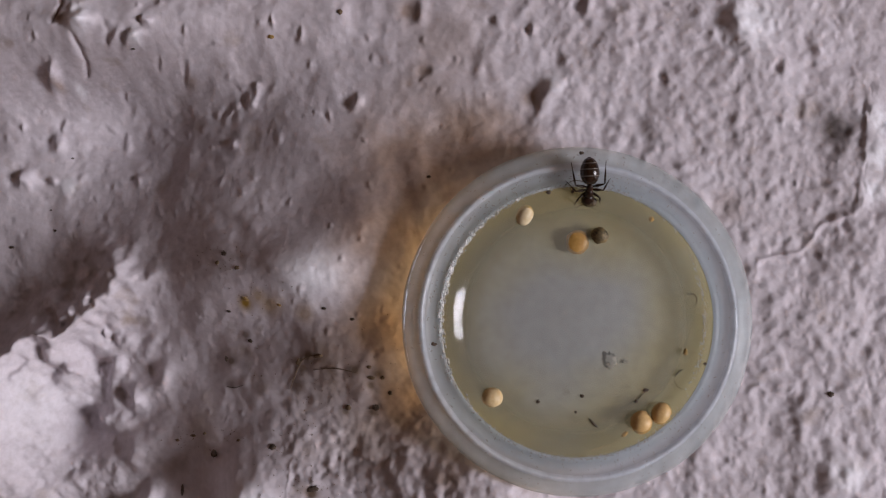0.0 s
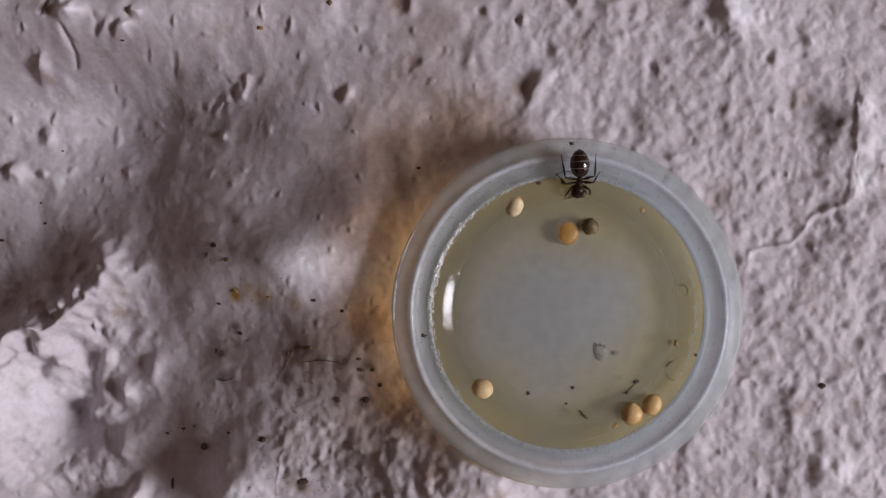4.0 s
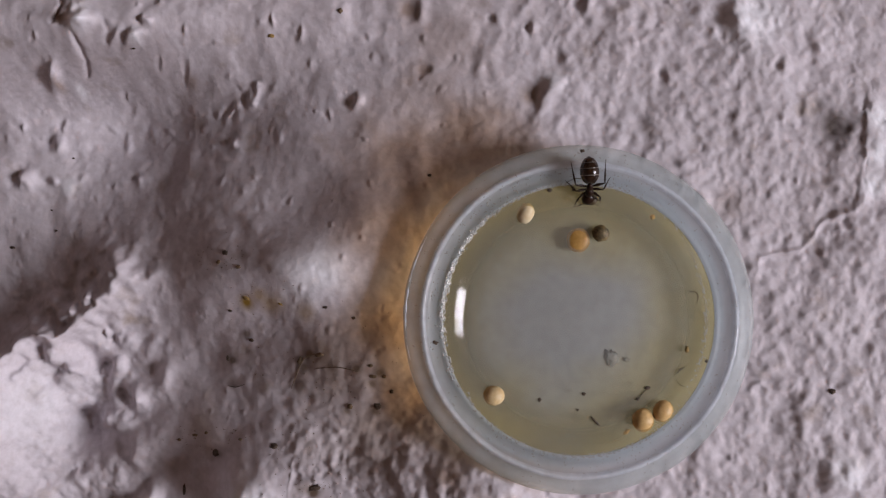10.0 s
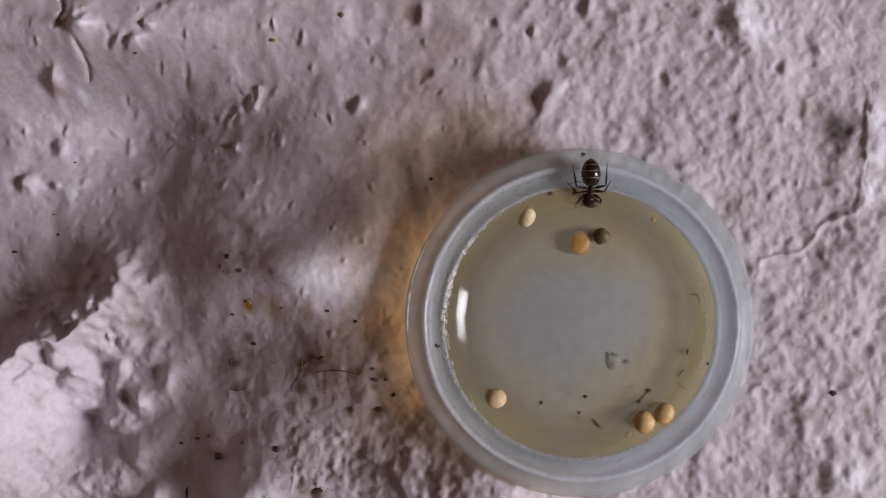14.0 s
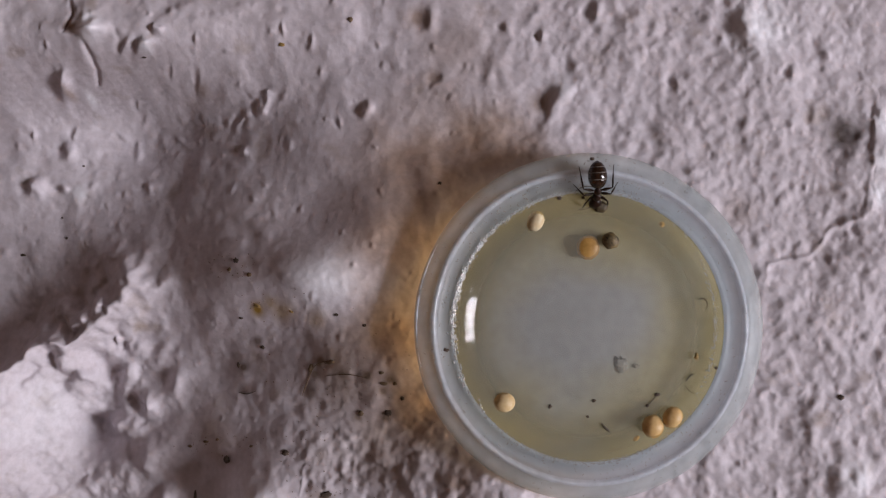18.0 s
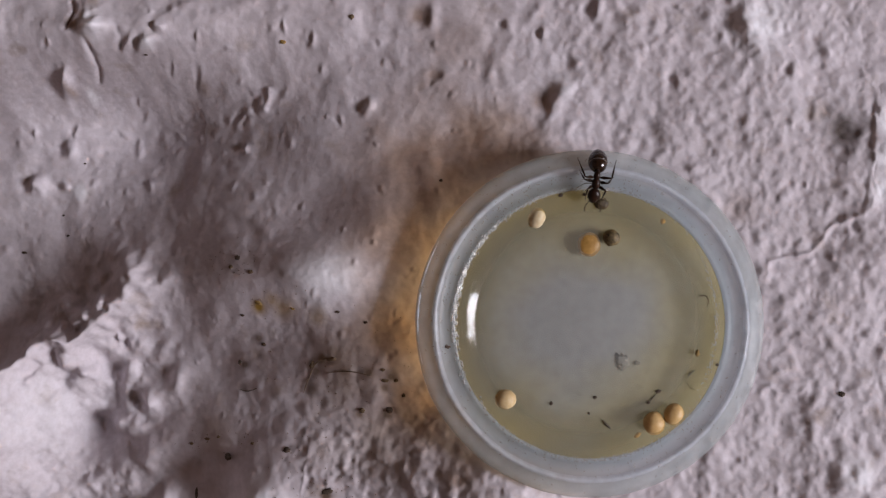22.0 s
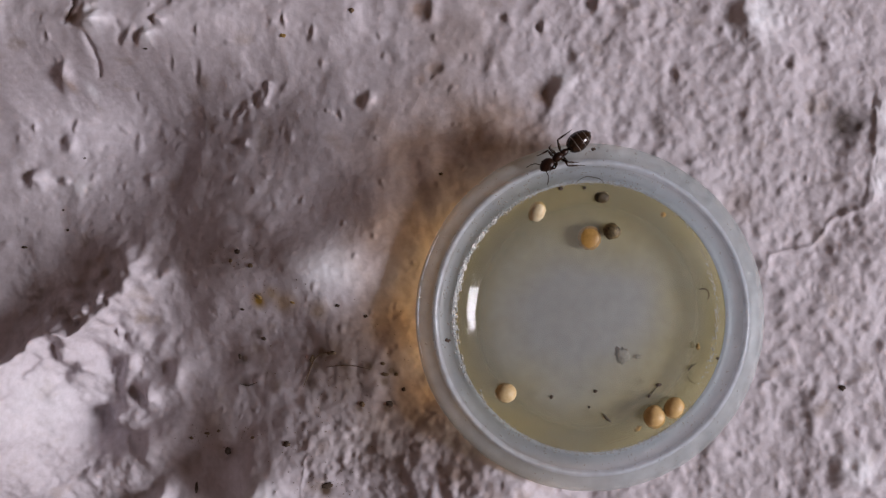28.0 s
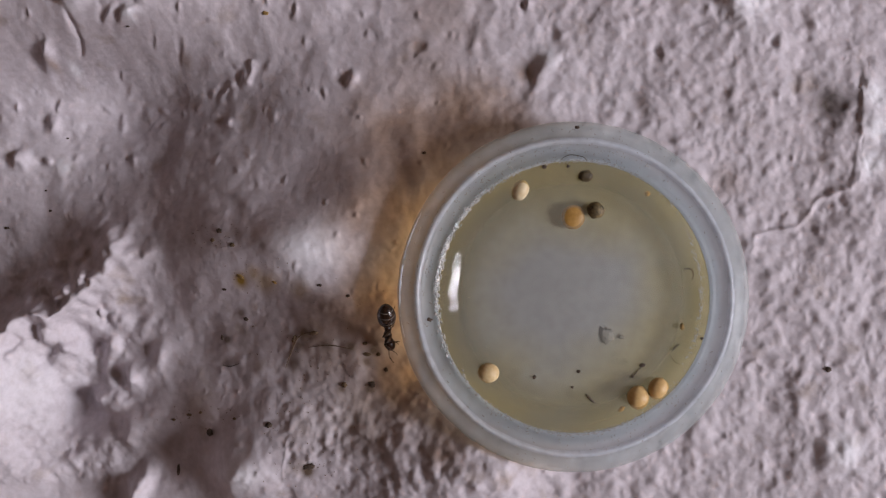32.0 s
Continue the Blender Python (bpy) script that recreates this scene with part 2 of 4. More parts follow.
def liquid_material():
    """Sugar water: clear, with a thicker amber residue towards its edge."""
    m, n, l = material("sugar_water")
    out, tp, gl = n.new("ShaderNodeOutputMaterial"), n.new("ShaderNodeBsdfTransparent"), n.new("ShaderNodeBsdfGlossy")
    df = n.new("ShaderNodeBsdfDiffuse")
    tc, length = n.new("ShaderNodeTexCoord"), n.new("ShaderNodeVectorMath")
    length.operation = "LENGTH"
    l.new(tc.outputs["Object"], length.inputs[0])
    t = n.new("ShaderNodeTexNoise")
    t.inputs["Scale"].default_value, t.inputs["Detail"].default_value = 140, 4
    l.new(tc.outputs["Object"], t.inputs["Vector"])
    wob = n.new("ShaderNodeMath")
    wob.operation = "MULTIPLY_ADD"
    wob.inputs[1].default_value, wob.inputs[2].default_value = 0.010, -0.005
    l.new(t.outputs[0], wob.inputs[0])
    add = n.new("ShaderNodeMath")
    l.new(length.outputs["Value"], add.inputs[0])
    l.new(wob.outputs[0], add.inputs[1])
    span = n.new("ShaderNodeMapRange")
    span.inputs[1].default_value, span.inputs[2].default_value = 0.0045, 0.0122
    l.new(add.outputs[0], span.inputs[0])
    r = ramp(n, [(0.0, (0.98, 0.98, 0.98)), (0.4, (0.97, 0.94, 0.84)), (1.0, (0.945, 0.84, 0.51))])
    l.new(span.outputs[0], r.inputs[0])
    l.new(r.outputs[0], tp.inputs[0])
    cloudy = ramp(n, [(0.0, (0.51, 0.525, 0.505)), (0.45, (0.56, 0.545, 0.44)), (1.0, (0.60, 0.55, 0.38))])
    l.new(span.outputs[0], cloudy.inputs[0])
    l.new(cloudy.outputs[0], df.inputs[0])
    # the cloud hangs in the liquid, so its light does not follow the curved edge
    upright = n.new("ShaderNodeCombineXYZ")
    upright.inputs[2].default_value = 1.0
    l.new(upright.outputs[0], df.inputs["Normal"])
    cloud = n.new("ShaderNodeMixShader")
    cloud.inputs[0].default_value = 0.25
    l.new(tp.outputs[0], cloud.inputs[1])
    l.new(df.outputs[0], cloud.inputs[2])
    fr, power, fac = n.new("ShaderNodeLayerWeight"), n.new("ShaderNodeMath"), n.new("ShaderNodeMath")
    power.operation, fac.operation = "POWER", "MULTIPLY_ADD"
    power.inputs[1].default_value, fac.inputs[1].default_value, fac.inputs[2].default_value = 4.0, 0.8, 0.025
    fr.inputs[0].default_value = 0.5
    l.new(fr.outputs["Facing"], power.inputs[0])
    l.new(power.outputs[0], fac.inputs[0])
    gl.inputs["Roughness"].default_value = 0.05
    # dust and skin on the liquid break its gloss
    skin, relief = n.new("ShaderNodeTexNoise"), n.new("ShaderNodeBump")
    skin.inputs["Scale"].default_value, skin.inputs["Detail"].default_value = 900, 5
    relief.inputs["Strength"].default_value, relief.inputs["Distance"].default_value = 0.55, 0.0001
    l.new(tc.outputs["Object"], skin.inputs["Vector"])
    l.new(skin.outputs[0], relief.inputs["Height"])
    l.new(relief.outputs[0], gl.inputs["Normal"])
    mix = n.new("ShaderNodeMixShader")
    l.new(fac.outputs[0], mix.inputs[0])
    l.new(cloud.outputs[0], mix.inputs[1])
    l.new(gl.outputs[0], mix.inputs[2])
    l.new(mix.outputs[0], out.inputs[0])
    return m


PLASTER = plaster_material()
# beige of the unseen walls, chosen to warm the light bounced into shade
WALL = grained("wall_paint", (0.50, 0.34, 0.24), (0.60, 0.43, 0.31), 0.8, 3.0, 0.2)
FRAME = grained("window_paint", (0.7, 0.7, 0.68), (0.8, 0.8, 0.78), 0.45, 20.0, 0.1)
SHELL = milky_material("milky_plastic", (0.68, 0.765, 0.80), (0.93, 0.95, 0.94), 0.26, 0.5, 0.36, thin=(0.5, 0.5), reach_mm=(14.1, 14.95), mottle=0.76, milk=0.7)
SLOPE = milky_material("milky_plastic_slope", (0.70, 0.79, 0.85), (0.92, 0.95, 0.96), 0.3, 0.6, mottle=0.84, milk=0.7)
SIDE = milky_material("clear_plastic_side", (0.70, 0.76, 0.80), (1.0, 0.96, 0.9), 0.92, 0.35, 0.32, (1.0, 0.83, 0.60))
AMBER_FOOT = milky_material("amber_tinted_plastic", (0.70, 0.74, 0.78), (1.0, 0.97, 0.93), 0.97, 0.35, 0.32, (1.0, 0.80, 0.55))
BEAD = milky_material("milky_plastic_bead", (0.80, 0.885, 0.96), (0.88, 0.94, 1.0), 0.2, 0.36, 0.2, mottle=0.74, milk=0.7)
FLOOR = milky_material("milky_plastic_floor", (0.55, 0.57, 0.545), (1.0, 0.93, 0.76), 0.04, 0.15, thin=(0.85, 0.58), reach_mm=(7.2, 10.9), mottle=0.86)
CRUST = milky_material("dried_sugar", (0.74, 0.75, 0.74), (0.95, 0.95, 0.95), 0.5, 0.35, 0.3, mottle=0.85, milk=0.5)
LIQUID = liquid_material()
CREAM = grained("cream_grain", (0.62, 0.46, 0.24), (0.80, 0.70, 0.48), 0.5, 700, 0.4)
AMBER = grained("amber_grain", (0.36, 0.19, 0.04), (0.50, 0.29, 0.085), 0.45, 900, 0.4)
PALE = grained("pale_tan_grain", (0.58, 0.40, 0.18), (0.76, 0.60, 0.34), 0.5, 800, 0.4)
TAN = grained("tan_grain", (0.60, 0.37, 0.14), (0.76, 0.53, 0.24), 0.45, 900, 0.4)
MUD = grained("mud_grain", (0.02, 0.018, 0.012), (0.30, 0.22, 0.10), 0.6, 1100, 0.6)
HUSK = grained("dark_husk", (0.03, 0.022, 0.01), (0.12, 0.085, 0.04), 0.6, 1400, 0.6)
SOIL = grained("dark_soil", (0.035, 0.025, 0.018), (0.13, 0.09, 0.065), 0.8, 2500, 0.8)
OCHRE = grained("ochre_soil", (0.20, 0.12, 0.03), (0.38, 0.25, 0.09), 0.8, 1500, 0.8)
BROWN = grained("brown_soil", (0.10, 0.065, 0.035), (0.22, 0.15, 0.09), 0.85, 2500, 0.8)
GREY = grained("grey_film", (0.30, 0.31, 0.31), (0.40, 0.41, 0.40), 0.7, 1500, 0.5)
HAIR = grained("dark_fibre", (0.05, 0.04, 0.03), (0.12, 0.09, 0.06), 0.5, 3000, 0.2)
CHITIN = grained("black_chitin", (0.009, 0.004, 0.002), (0.034, 0.014, 0.008), 0.34, 3000, 0.15, 0.25)
LIMB = grained("brown_chitin", (0.012, 0.007, 0.004), (0.045, 0.024, 0.013), 0.36, 3000, 0.15, 0.15)
GASTER = grained("gaster_chitin", (0.010, 0.005, 0.003), (0.035, 0.016, 0.008), 0.18, 2500, 0.15, 0.6)
BAND = grained("pale_membrane", (0.13, 0.11, 0.09), (0.25, 0.22, 0.19), 0.35, 3000, 0.15)


# ---- mesh helpers ----
def part(name, bm, mat, parent=None, label=""):
    """Links a bmesh (in millimetres) as one mesh object, under parent where given."""
    me = bpy.data.meshes.new(name)
    for v in bm.verts:
        v.co *= MM
    for f in bm.faces:
        f.smooth = True
    bm.to_mesh(me)
    bm.free()
    me.materials.append(mat)
    ob = new(name, me)
    if parent:
        ob.parent = parent
    return tagged(ob, label)


def blob(rx, ry, rz, seed=0, rough=0.08, detail=3, freq=1.0):
    """A lumpy ellipsoid about the origin, in millimetres."""
    bm = bmesh.new()
    bmesh.ops.create_icosphere(bm, subdivisions=detail, radius=1.0)
    off = Vector((seed * 3.7, seed * 1.3, seed * 2.1))
    for v in bm.verts:
        k = 1 + rough * noise.noise(v.co * freq * 1.8 + off) + rough * 0.5 * noise.noise(v.co * freq * 4.5 + off)
        v.co = Vector((v.co.x * rx * k, v.co.y * ry * k, v.co.z * rz * k))
    return bm


def tube(points, radii, sides=8, bm=None):
    """A closed tapered tube along points (millimetres)."""
    bm = bm or bmesh.new()
    pts = [Vector(p) for p in points]
    rings = []
    for i, p in enumerate(pts):
        d = (pts[min(i + 1, len(pts) - 1)] - pts[max(i - 1, 0)]).normalized()
        a = d.orthogonal().normalized()
        if i:
            a = (last - last.project(d)).normalized()
        last = a
        b = d.cross(a)
        rings.append([bm.verts.new(p + radii[i] * (math.cos(k * math.tau / sides) * a + math.sin(k * math.tau / sides) * b)) for k in range(sides)])
    for r0, r1 in zip(rings, rings[1:]):
        for k in range(sides):
            bm.faces.new((r0[k], r0[(k + 1) % sides], r1[(k + 1) % sides], r1[k]))
    bm.faces.new(rings[0][::-1])
    bm.faces.new(rings[-1])
    return bm


def lathe(profile, sides=160, wobble=0.0, closed=True, seed=0, oval=1.0):
    """Turns a profile of (radius, height) in millimetres round the z axis."""
    bm = bmesh.new()
    rings = []
    for r, z in profile:
        if r < 1e-6:
            rings.append([bm.verts.new((0, 0, z))])
            continue
        ring = []
        for k in range(sides):
            a = k * math.tau / sides
            n1 = noise.noise(Vector((math.cos(a) * 3, math.sin(a) * 3, z * 0.4 + seed)))
            n2 = noise.noise(Vector((math.cos(a) * 14, math.sin(a) * 14, z + r + seed)))
            rr = r + wobble * (n1 + 0.5 * n2)
            ring.append(bm.verts.new((rr * math.cos(a), rr * oval * math.sin(a), z + wobble * 0.6 * n2)))
        rings.append(ring)
    pairs = list(zip(rings, rings[1:]))
    if closed:
        pairs.append((rings[-1], rings[0]))
    for r0, r1 in pairs:
        for k in range(sides):
            j = (k + 1) % sides
            if len(r0) == 1 and len(r1) == 1:
                continue
            if len(r0) == 1:
                bm.faces.new((r0[0], r1[j], r1[k]))
            elif len(r1) == 1:
                bm.faces.new((r0[k], r0[j], r1[0]))
            else:
                bm.faces.new((r0[k], r0[j], r1[j], r1[k]))
    bmesh.ops.recalc_face_normals(bm, faces=bm.faces)
    return bm


def box(x0, y0, z0, x1, y1, z1, bevel=0.0):
    bm = bmesh.new()
    bmesh.ops.create_cube(bm, size=1.0)
    for v in bm.verts:
        v.co = Vector((x0 + (v.co.x + 0.5) * (x1 - x0), y0 + (v.co.y + 0.5) * (y1 - y0), z0 + (v.co.z + 0.5) * (z1 - z0)))
    if bevel:
        bmesh.ops.bevel(bm, geom=bm.edges, offset=bevel, segments=2, affect="EDGES")
    return bm


# ---- the plaster ground: one sheet ----
CAP_X, CAP_Y = 11.73, -6.11


def spread(inner, step, outer_lo, outer_hi):
    """Grid lines: even in the middle, wider and wider outside."""
    mid = np.arange(-inner, inner + step / 2, step)
    out = []
    for end in (outer_lo, outer_hi):
        p, s, side = inner, step, []
        while p < end:
            s *= 1.28
            p = min(p + s, end)
            side.append(p)
        out.append(side)
    return np.concatenate((-np.array(out[0][::-1]), mid, np.array(out[1])))


GX = spread(45.0, 0.1, 1380.0, 980.0)
GY = spread(28.0, 0.1, 1180.0, 1180.0)
X, Y = np.meshgrid(GX, GY)
U, V = X / 0.05 + 784, 441 - Y / 0.05


def ease(k):
    k = np.clip(k, 0, 1)
    return k * k * (3 - 2 * k)


# a broad trough runs down west of the cap and climbs again to the west
TROUGH = -6.6 * ease((730 - U) / 640) * ease((V - 30) / 160) * (1 - 0.15 * ease((V - 580) / 180))
TROUGH = TROUGH - 0.13 * 0.05 * np.clip(900 - U, 0, 1500) * ease((900 - U) / 300) * (0.35 + 0.65 * ease((V - 20) / 180))
# a spur stands out of it west of the cap
spur_u, spur_z = (-600, -200, 150, 350, 440, 530, 585, 660, 706, 790), (-13.5, -9.8, -6.0, -3.4, -1.9, -0.4, -0.5, -0.5, -0.3, 0.0)
SPUR = sum(np.interp(U + d, spur_u, spur_z) for d in (-45, -30, -15, 0, 15, 30, 45)) / 7
TROUGH += (SPUR - TROUGH) * (0.66 + 0.3 * np.exp(-(((U - 670) / 70) ** 2))) * np.exp(-((np.abs(V - 478) / np.where(V > 478, 98, 92)) ** 2.0)) * ease((U + 240) / 640)
TROUGH *= np.exp(-((np.hypot(X, Y) / 150.0) ** 4))
U, V = X / (0.05 * (EYE - TROUGH) / EYE) + 784, 441 - Y / (0.05 * (EYE - TROUGH) / EYE)
H = np.zeros_like(X)
SMOOTH_U, SMOOTH_V = U, V


def lattice(cell, seed, x=None, y=None):
    """Smooth noise of -1 to 1 with features of the size of cell (millimetres)."""
    x, y = (X if x is None else x) / cell + 913.0, (Y if y is None else y) / cell + 777.0
    i, j = np.floor(x).astype(int), np.floor(y).astype(int)
    fx, fy = x - i, y - j
    fx, fy = fx * fx * fx * (fx * (fx * 6 - 15) + 10), fy * fy * fy * (fy * (fy * 6 - 15) + 10)
    table = np.random.RandomState(seed).uniform(-1, 1, (512, 512))
    p = lambda a, b: table[(i + a) % 512, (j + b) % 512]
    return (p(0, 0) * (1 - fx) + p(1, 0) * fx) * (1 - fy) + (p(0, 1) * (1 - fx) + p(1, 1) * fx) * fy


def bump(u, v, ru, rv, h, turn=0.0, power=1.0, west=None):
    """A rounded rise (or, with h below 0, a hollow) of h millimetres."""
    global H
    c, s = math.cos(radians(turn)), math.sin(radians(turn))
    du, dv = (SMOOTH_U - u, SMOOTH_V - v) if min(ru, rv) > 45 else (U - u, V - v)
    if west:
        ru = np.where(du < 0, west, ru)
    a, b = (c * du + s * dv) / ru, (-s * du + c * dv) / rv
    H = H + h * np.exp(-((a * a + b * b) ** power))


def dimple(u, v, r, d, long=1.0, turn=90.0):
    """A small hollow with a swollen edge to its east."""
    r *= 1.15
    bump(u, v, r * long, r, -d * 0.5, turn)
    bump(u + 1.5 * r, v + 0.15 * r, r * long * 0.85, r * 0.9, d * 0.95, turn)


def hole(u, v, ru, rv, d, lip=0.5, turn=0.0):
    """A pit with a flat bottom and steep sides; its east rim stands up and falls gently away."""
    global H
    c, s = math.cos(radians(turn)), math.sin(radians(turn))
    du, dv = c * (U - u) + s * (V - v), -s * (U - u) + c * (V - v)
    H = H - 0.6 * d * np.exp(-(((du / ru) ** 2 + (dv / rv) ** 2) ** 1.2))
    e = du - 1.3 * ru
    H = H + lip * np.exp(-((e / np.where(e < 0, 0.5 * ru, 0.8 * ru)) ** 2) - (dv / (1.05 * rv)) ** 2)


def along(points):
    """Distance from a broken line, the side (above 0 to its left hand as the plan is read) and how far along it."""
    best, side, far, done = np.full_like(U, 1e9), np.zeros_like(U), np.zeros_like(U), 0.0
    for (u0, v0), (u1, v1) in zip(points, points[1:]):
        du, dv = u1 - u0, v1 - v0
        k = np.clip(((U - u0) * du + (V - v0) * dv) / (du * du + dv * dv), 0, 1)
        d = np.hypot(U - u0 - k * du, V - v0 - k * dv)
        cross = (U - u0) * dv - (V - v0) * du
        near = d < best
        step = math.hypot(du, dv)
        best, side, far = np.where(near, d, best), np.where(near, np.sign(cross), side), np.where(near, done + k * step, far)
        done += step
    return best, side, far / done


def ledge(points, h, left, right, wander=0.0):
    """A rise of h along a line, falling off over the widths left and right of it."""
    global H
    d, side, far = along(points)
    w = np.where(side > 0, left, right)
    H = H + h * np.exp(-((d / w) ** 1.6)) * (1 + wander * lattice(1.2, 77)) * ease(far / 0.18) * ease((1 - far) / 0.18)


def crest(us, vs, h, north, south, lean=0.84):
    """A long rise along a line v(u), steep to the north-west and gentle to the south-east."""
    global H
    line = np.interp(U, us, vs)
    d = (V - line) * lean + 26 * lattice(2.6, 31, TURN_X, TURN_Y) + 9 * lattice(1.1, 32, TURN_X, TURN_Y)
    H = H + h * np.exp(-(np.abs(d) / np.where(d < 0, north, south)) ** 1.6) * ease((320 - U) / 170)


TURN_X, TURN_Y = X * 0.8 + Y * 0.6, Y * 0.8 - X * 0.6
U = SMOOTH_U + 4 * lattice(1.9, 21, TURN_X, TURN_Y) + 2.2 * lattice(0.75, 23, TURN_X, TURN_Y)
V = SMOOTH_V + 4 * lattice(1.9, 22, TURN_X, TURN_Y) + 2.2 * lattice(0.75, 24, TURN_X, TURN_Y)
# broad swell
fade = np.exp(-((np.hypot(X, Y) / 120.0) ** 2))
warp_x, warp_y = X + 1.6 * lattice(5.0, 1), Y + 1.6 * lattice(5.0, 2)
H += 0.45 * lattice(14.0, 3, warp_x, warp_y) + 0.36 * lattice(5.5, 4, warp_x, warp_y)
grain_east = 1 / (1 + np.exp(-(U - 690 + 0.5 * (V - 441)) / 60))
calm = 1 - 0.62 * np.exp(-(((U - 640) / 230) ** 2 + ((V - 320) / 170) ** 2))
H += calm * 0.17 * lattice(2.4, 5, warp_x * 0.8 + warp_y * 0.6, warp_y * 0.8 - warp_x * 0.6)
H += calm * 0.05 * lattice(1.2, 17, warp_x * 0.6 - warp_y * 0.8, warp_y * 0.6 + warp_x * 0.8)
grain_east *= 1 - 0.55 * np.exp(-(((U - 800) / 260) ** 2 + ((V - 240) / 150) ** 2)) - 0.35 * np.exp(-(((U - 690) / 90) ** 2 + ((V - 480) / 170) ** 2))
fine_x, fine_y = X + 0.25 * lattice(1.5, 6), Y + 0.25 * lattice(1.5, 7)
H += calm * (0.02 + 0.05 * grain_east) * lattice(1.5, 14, fine_x * 0.77 + fine_y * 0.64, fine_y * 0.77 - fine_x * 0.64)
H += calm * (0.015 + 0.05 * grain_east) * lattice(0.8, 15, fine_x * 0.87 - fine_y * 0.5, fine_y * 0.87 + fine_x * 0.5)
H += calm * (0.012 + 0.03 * grain_east) * lattice(0.45, 9, fine_x * 0.5 - fine_y * 0.87, fine_y * 0.5 + fine_x * 0.87)


def lumps(count, u0, v0, u1, v1, least, most, tall, seed, where=None):
    """Rounded lumps scattered over a stretch of the plan: radii in millimetres, tall is height over radius."""
    r_ = np.random.RandomState(seed)
    for u, v, k, q in zip(r_.uniform(u0, u1, count), r_.uniform(v0, v1, count), r_.uniform(0, 1, count) ** 2, r_.uniform(0.5, 1, count)):
        r = least + (most - least) * k
        x, y = (u - 784) * 0.05, (441 - v) * 0.05
        i0, i1 = np.searchsorted(GX, (x - 2.2 * r, x + 2.2 * r))
        j0, j1 = np.searchsorted(GY, (y - 2.2 * r, y + 2.2 * r))
        if i1 <= i0 or j1 <= j0:
            continue
        d2 = ((GX[None, i0:i1] - x) ** 2 + (GY[j0:j1, None] - y) ** 2) / (r * r)
        weight = where[(j0 + j1) // 2, (i0 + i1) // 2] if where is not None else 1.0
        H[j0:j1, i0:i1] += weight * q * tall * r * np.exp(-d2 * 1.4)


# rounded grains of plaster, coarser and fuller on the east side
lumps(9000, 660, -60, 1660, 940, 0.16, 0.75, 0.20, 51, grain_east)
lumps(1300, 660, -60, 1660, 940, 0.25, 0.7, -0.22, 52, grain_east)
lumps(2600, -90, -60, 760, 940, 0.16, 0.7, 0.12, 53, calm)
lumps(700, -90, -60, 760, 940, 0.16, 0.5, -0.22, 54, calm)
# crumbly plaster on the south-west swell and south of the shaded hollow
crumbly = ease((340 - U) / 140) * ease((V - 440 - 0.1 * U) / 90)
lumps(1800, -90, 430, 380, 940, 0.3, 1.5, 0.2, 55, crumbly)
lumps(500, -90, 430, 360, 940, 0.25, 0.7, -0.3, 56, crumbly)
lumps(4500, -90, 430, 360, 940, 0.14, 0.5, 0.2, 57, crumbly)
rubble = np.exp(-(((U - 575) / 95) ** 2 + ((V - 800) / 55) ** 2) ** 2) + 0.6 * np.exp(-(((U - 690) / 130) ** 2 + ((V - 860) / 40) ** 2))
lumps(900, 420, 700, 860, 930, 0.16, 0.6, 0.24, 58, rubble)
lumps(350, 420, 700, 860, 930, 0.18, 0.5, -0.4, 59, rubble)
# the swell at the south-west and the crest above it
bump(-30, 765, 92, 140, 8.0)
bump(70, 700, 60, 60, 1.2)
crest((-300, -60, 0, 40, 75, 110, 190, 262, 330, 380), (900, 785, 716, 664, 620, 592, 540, 498, 472, 458), 5.9, 38, 60)
bump(40, 520, 95, 50, -0.6, -25)
bump(190, 665, 110, 100, -1.9)
bump(152, 752, 38, 42, -3.2)
hole(101, 612, 10, 12, 0.63, 0.3)
hole(129, 649, 11, 9, 0.70, 0.25)
hole(197, 645, 13, 9, 0.56, 0.45, -30)
hole(176, 660, 9, 7, 0.6, 0.3)
hole(226, 705, 13, 14, 0.70, 0.3)
hole(284, 657, 14, 18, 0.7, 0.3)
hole(235, 797, 14, 20, 0.70, 0.5)
hole(212, 600, 7, 6, 0.5, 0.3)
hole(196, 590, 5, 5, 0.4, 0.3)
hole(262, 610, 12, 16, 0.5, 0.2, 20)
bump(385, 225, 130, 62, -0.8)
bump(240, 220, 140, 70, -1.3)
bump(400, 375, 130, 60, 1.3)
ledge([(120, 430), (220, 400), (300, 420)], 0.35, 60, 60)
# ledges and single rises on the west side
ledge([(347, 95), (350, 200), (337, 300), (330, 400)], 0.5, 110, 22)
bump(535, 478, 125, 72, 3.1, west=200)
bump(365, 600, 130, 105, 0.6)
bump(475, 800, 90, 50, 1.2, west=220)
bump(640, 640, 85, 90, 2.6, west=165)
bump(650, 385, 85, 70, 1.6)
bump(745, 220, 170, 62, -1.7)
bump(440, 858, 85, 52, 3.5, west=36)
bump(262, 905, 14, 50, 2.2, 25)
bump(480, 868, 150, 50, 1.0, west=120)
bump(274, 655, 40, 55, 1.0, west=95)
dimple(120, 640, 16, 1.0, 1.4)
dimple(92, 585, 13, 0.9, 1.3)
bump(196, 740, 17, 15, 1.5)
bump(222, 752, 13, 15, 0.8)
bump(262, 798, 34, 28, 1.1)
ledge([(480, 795), (530, 770), (590, 812), (630, 832), (770, 850)], 0.4, 60, 60, 0.3)
bump(600, 860, 90, 30, 0.4)
bump(885, 872, 70, 75, 3.0, west=190)
bump(275, 660, 18, 24, -0.5)
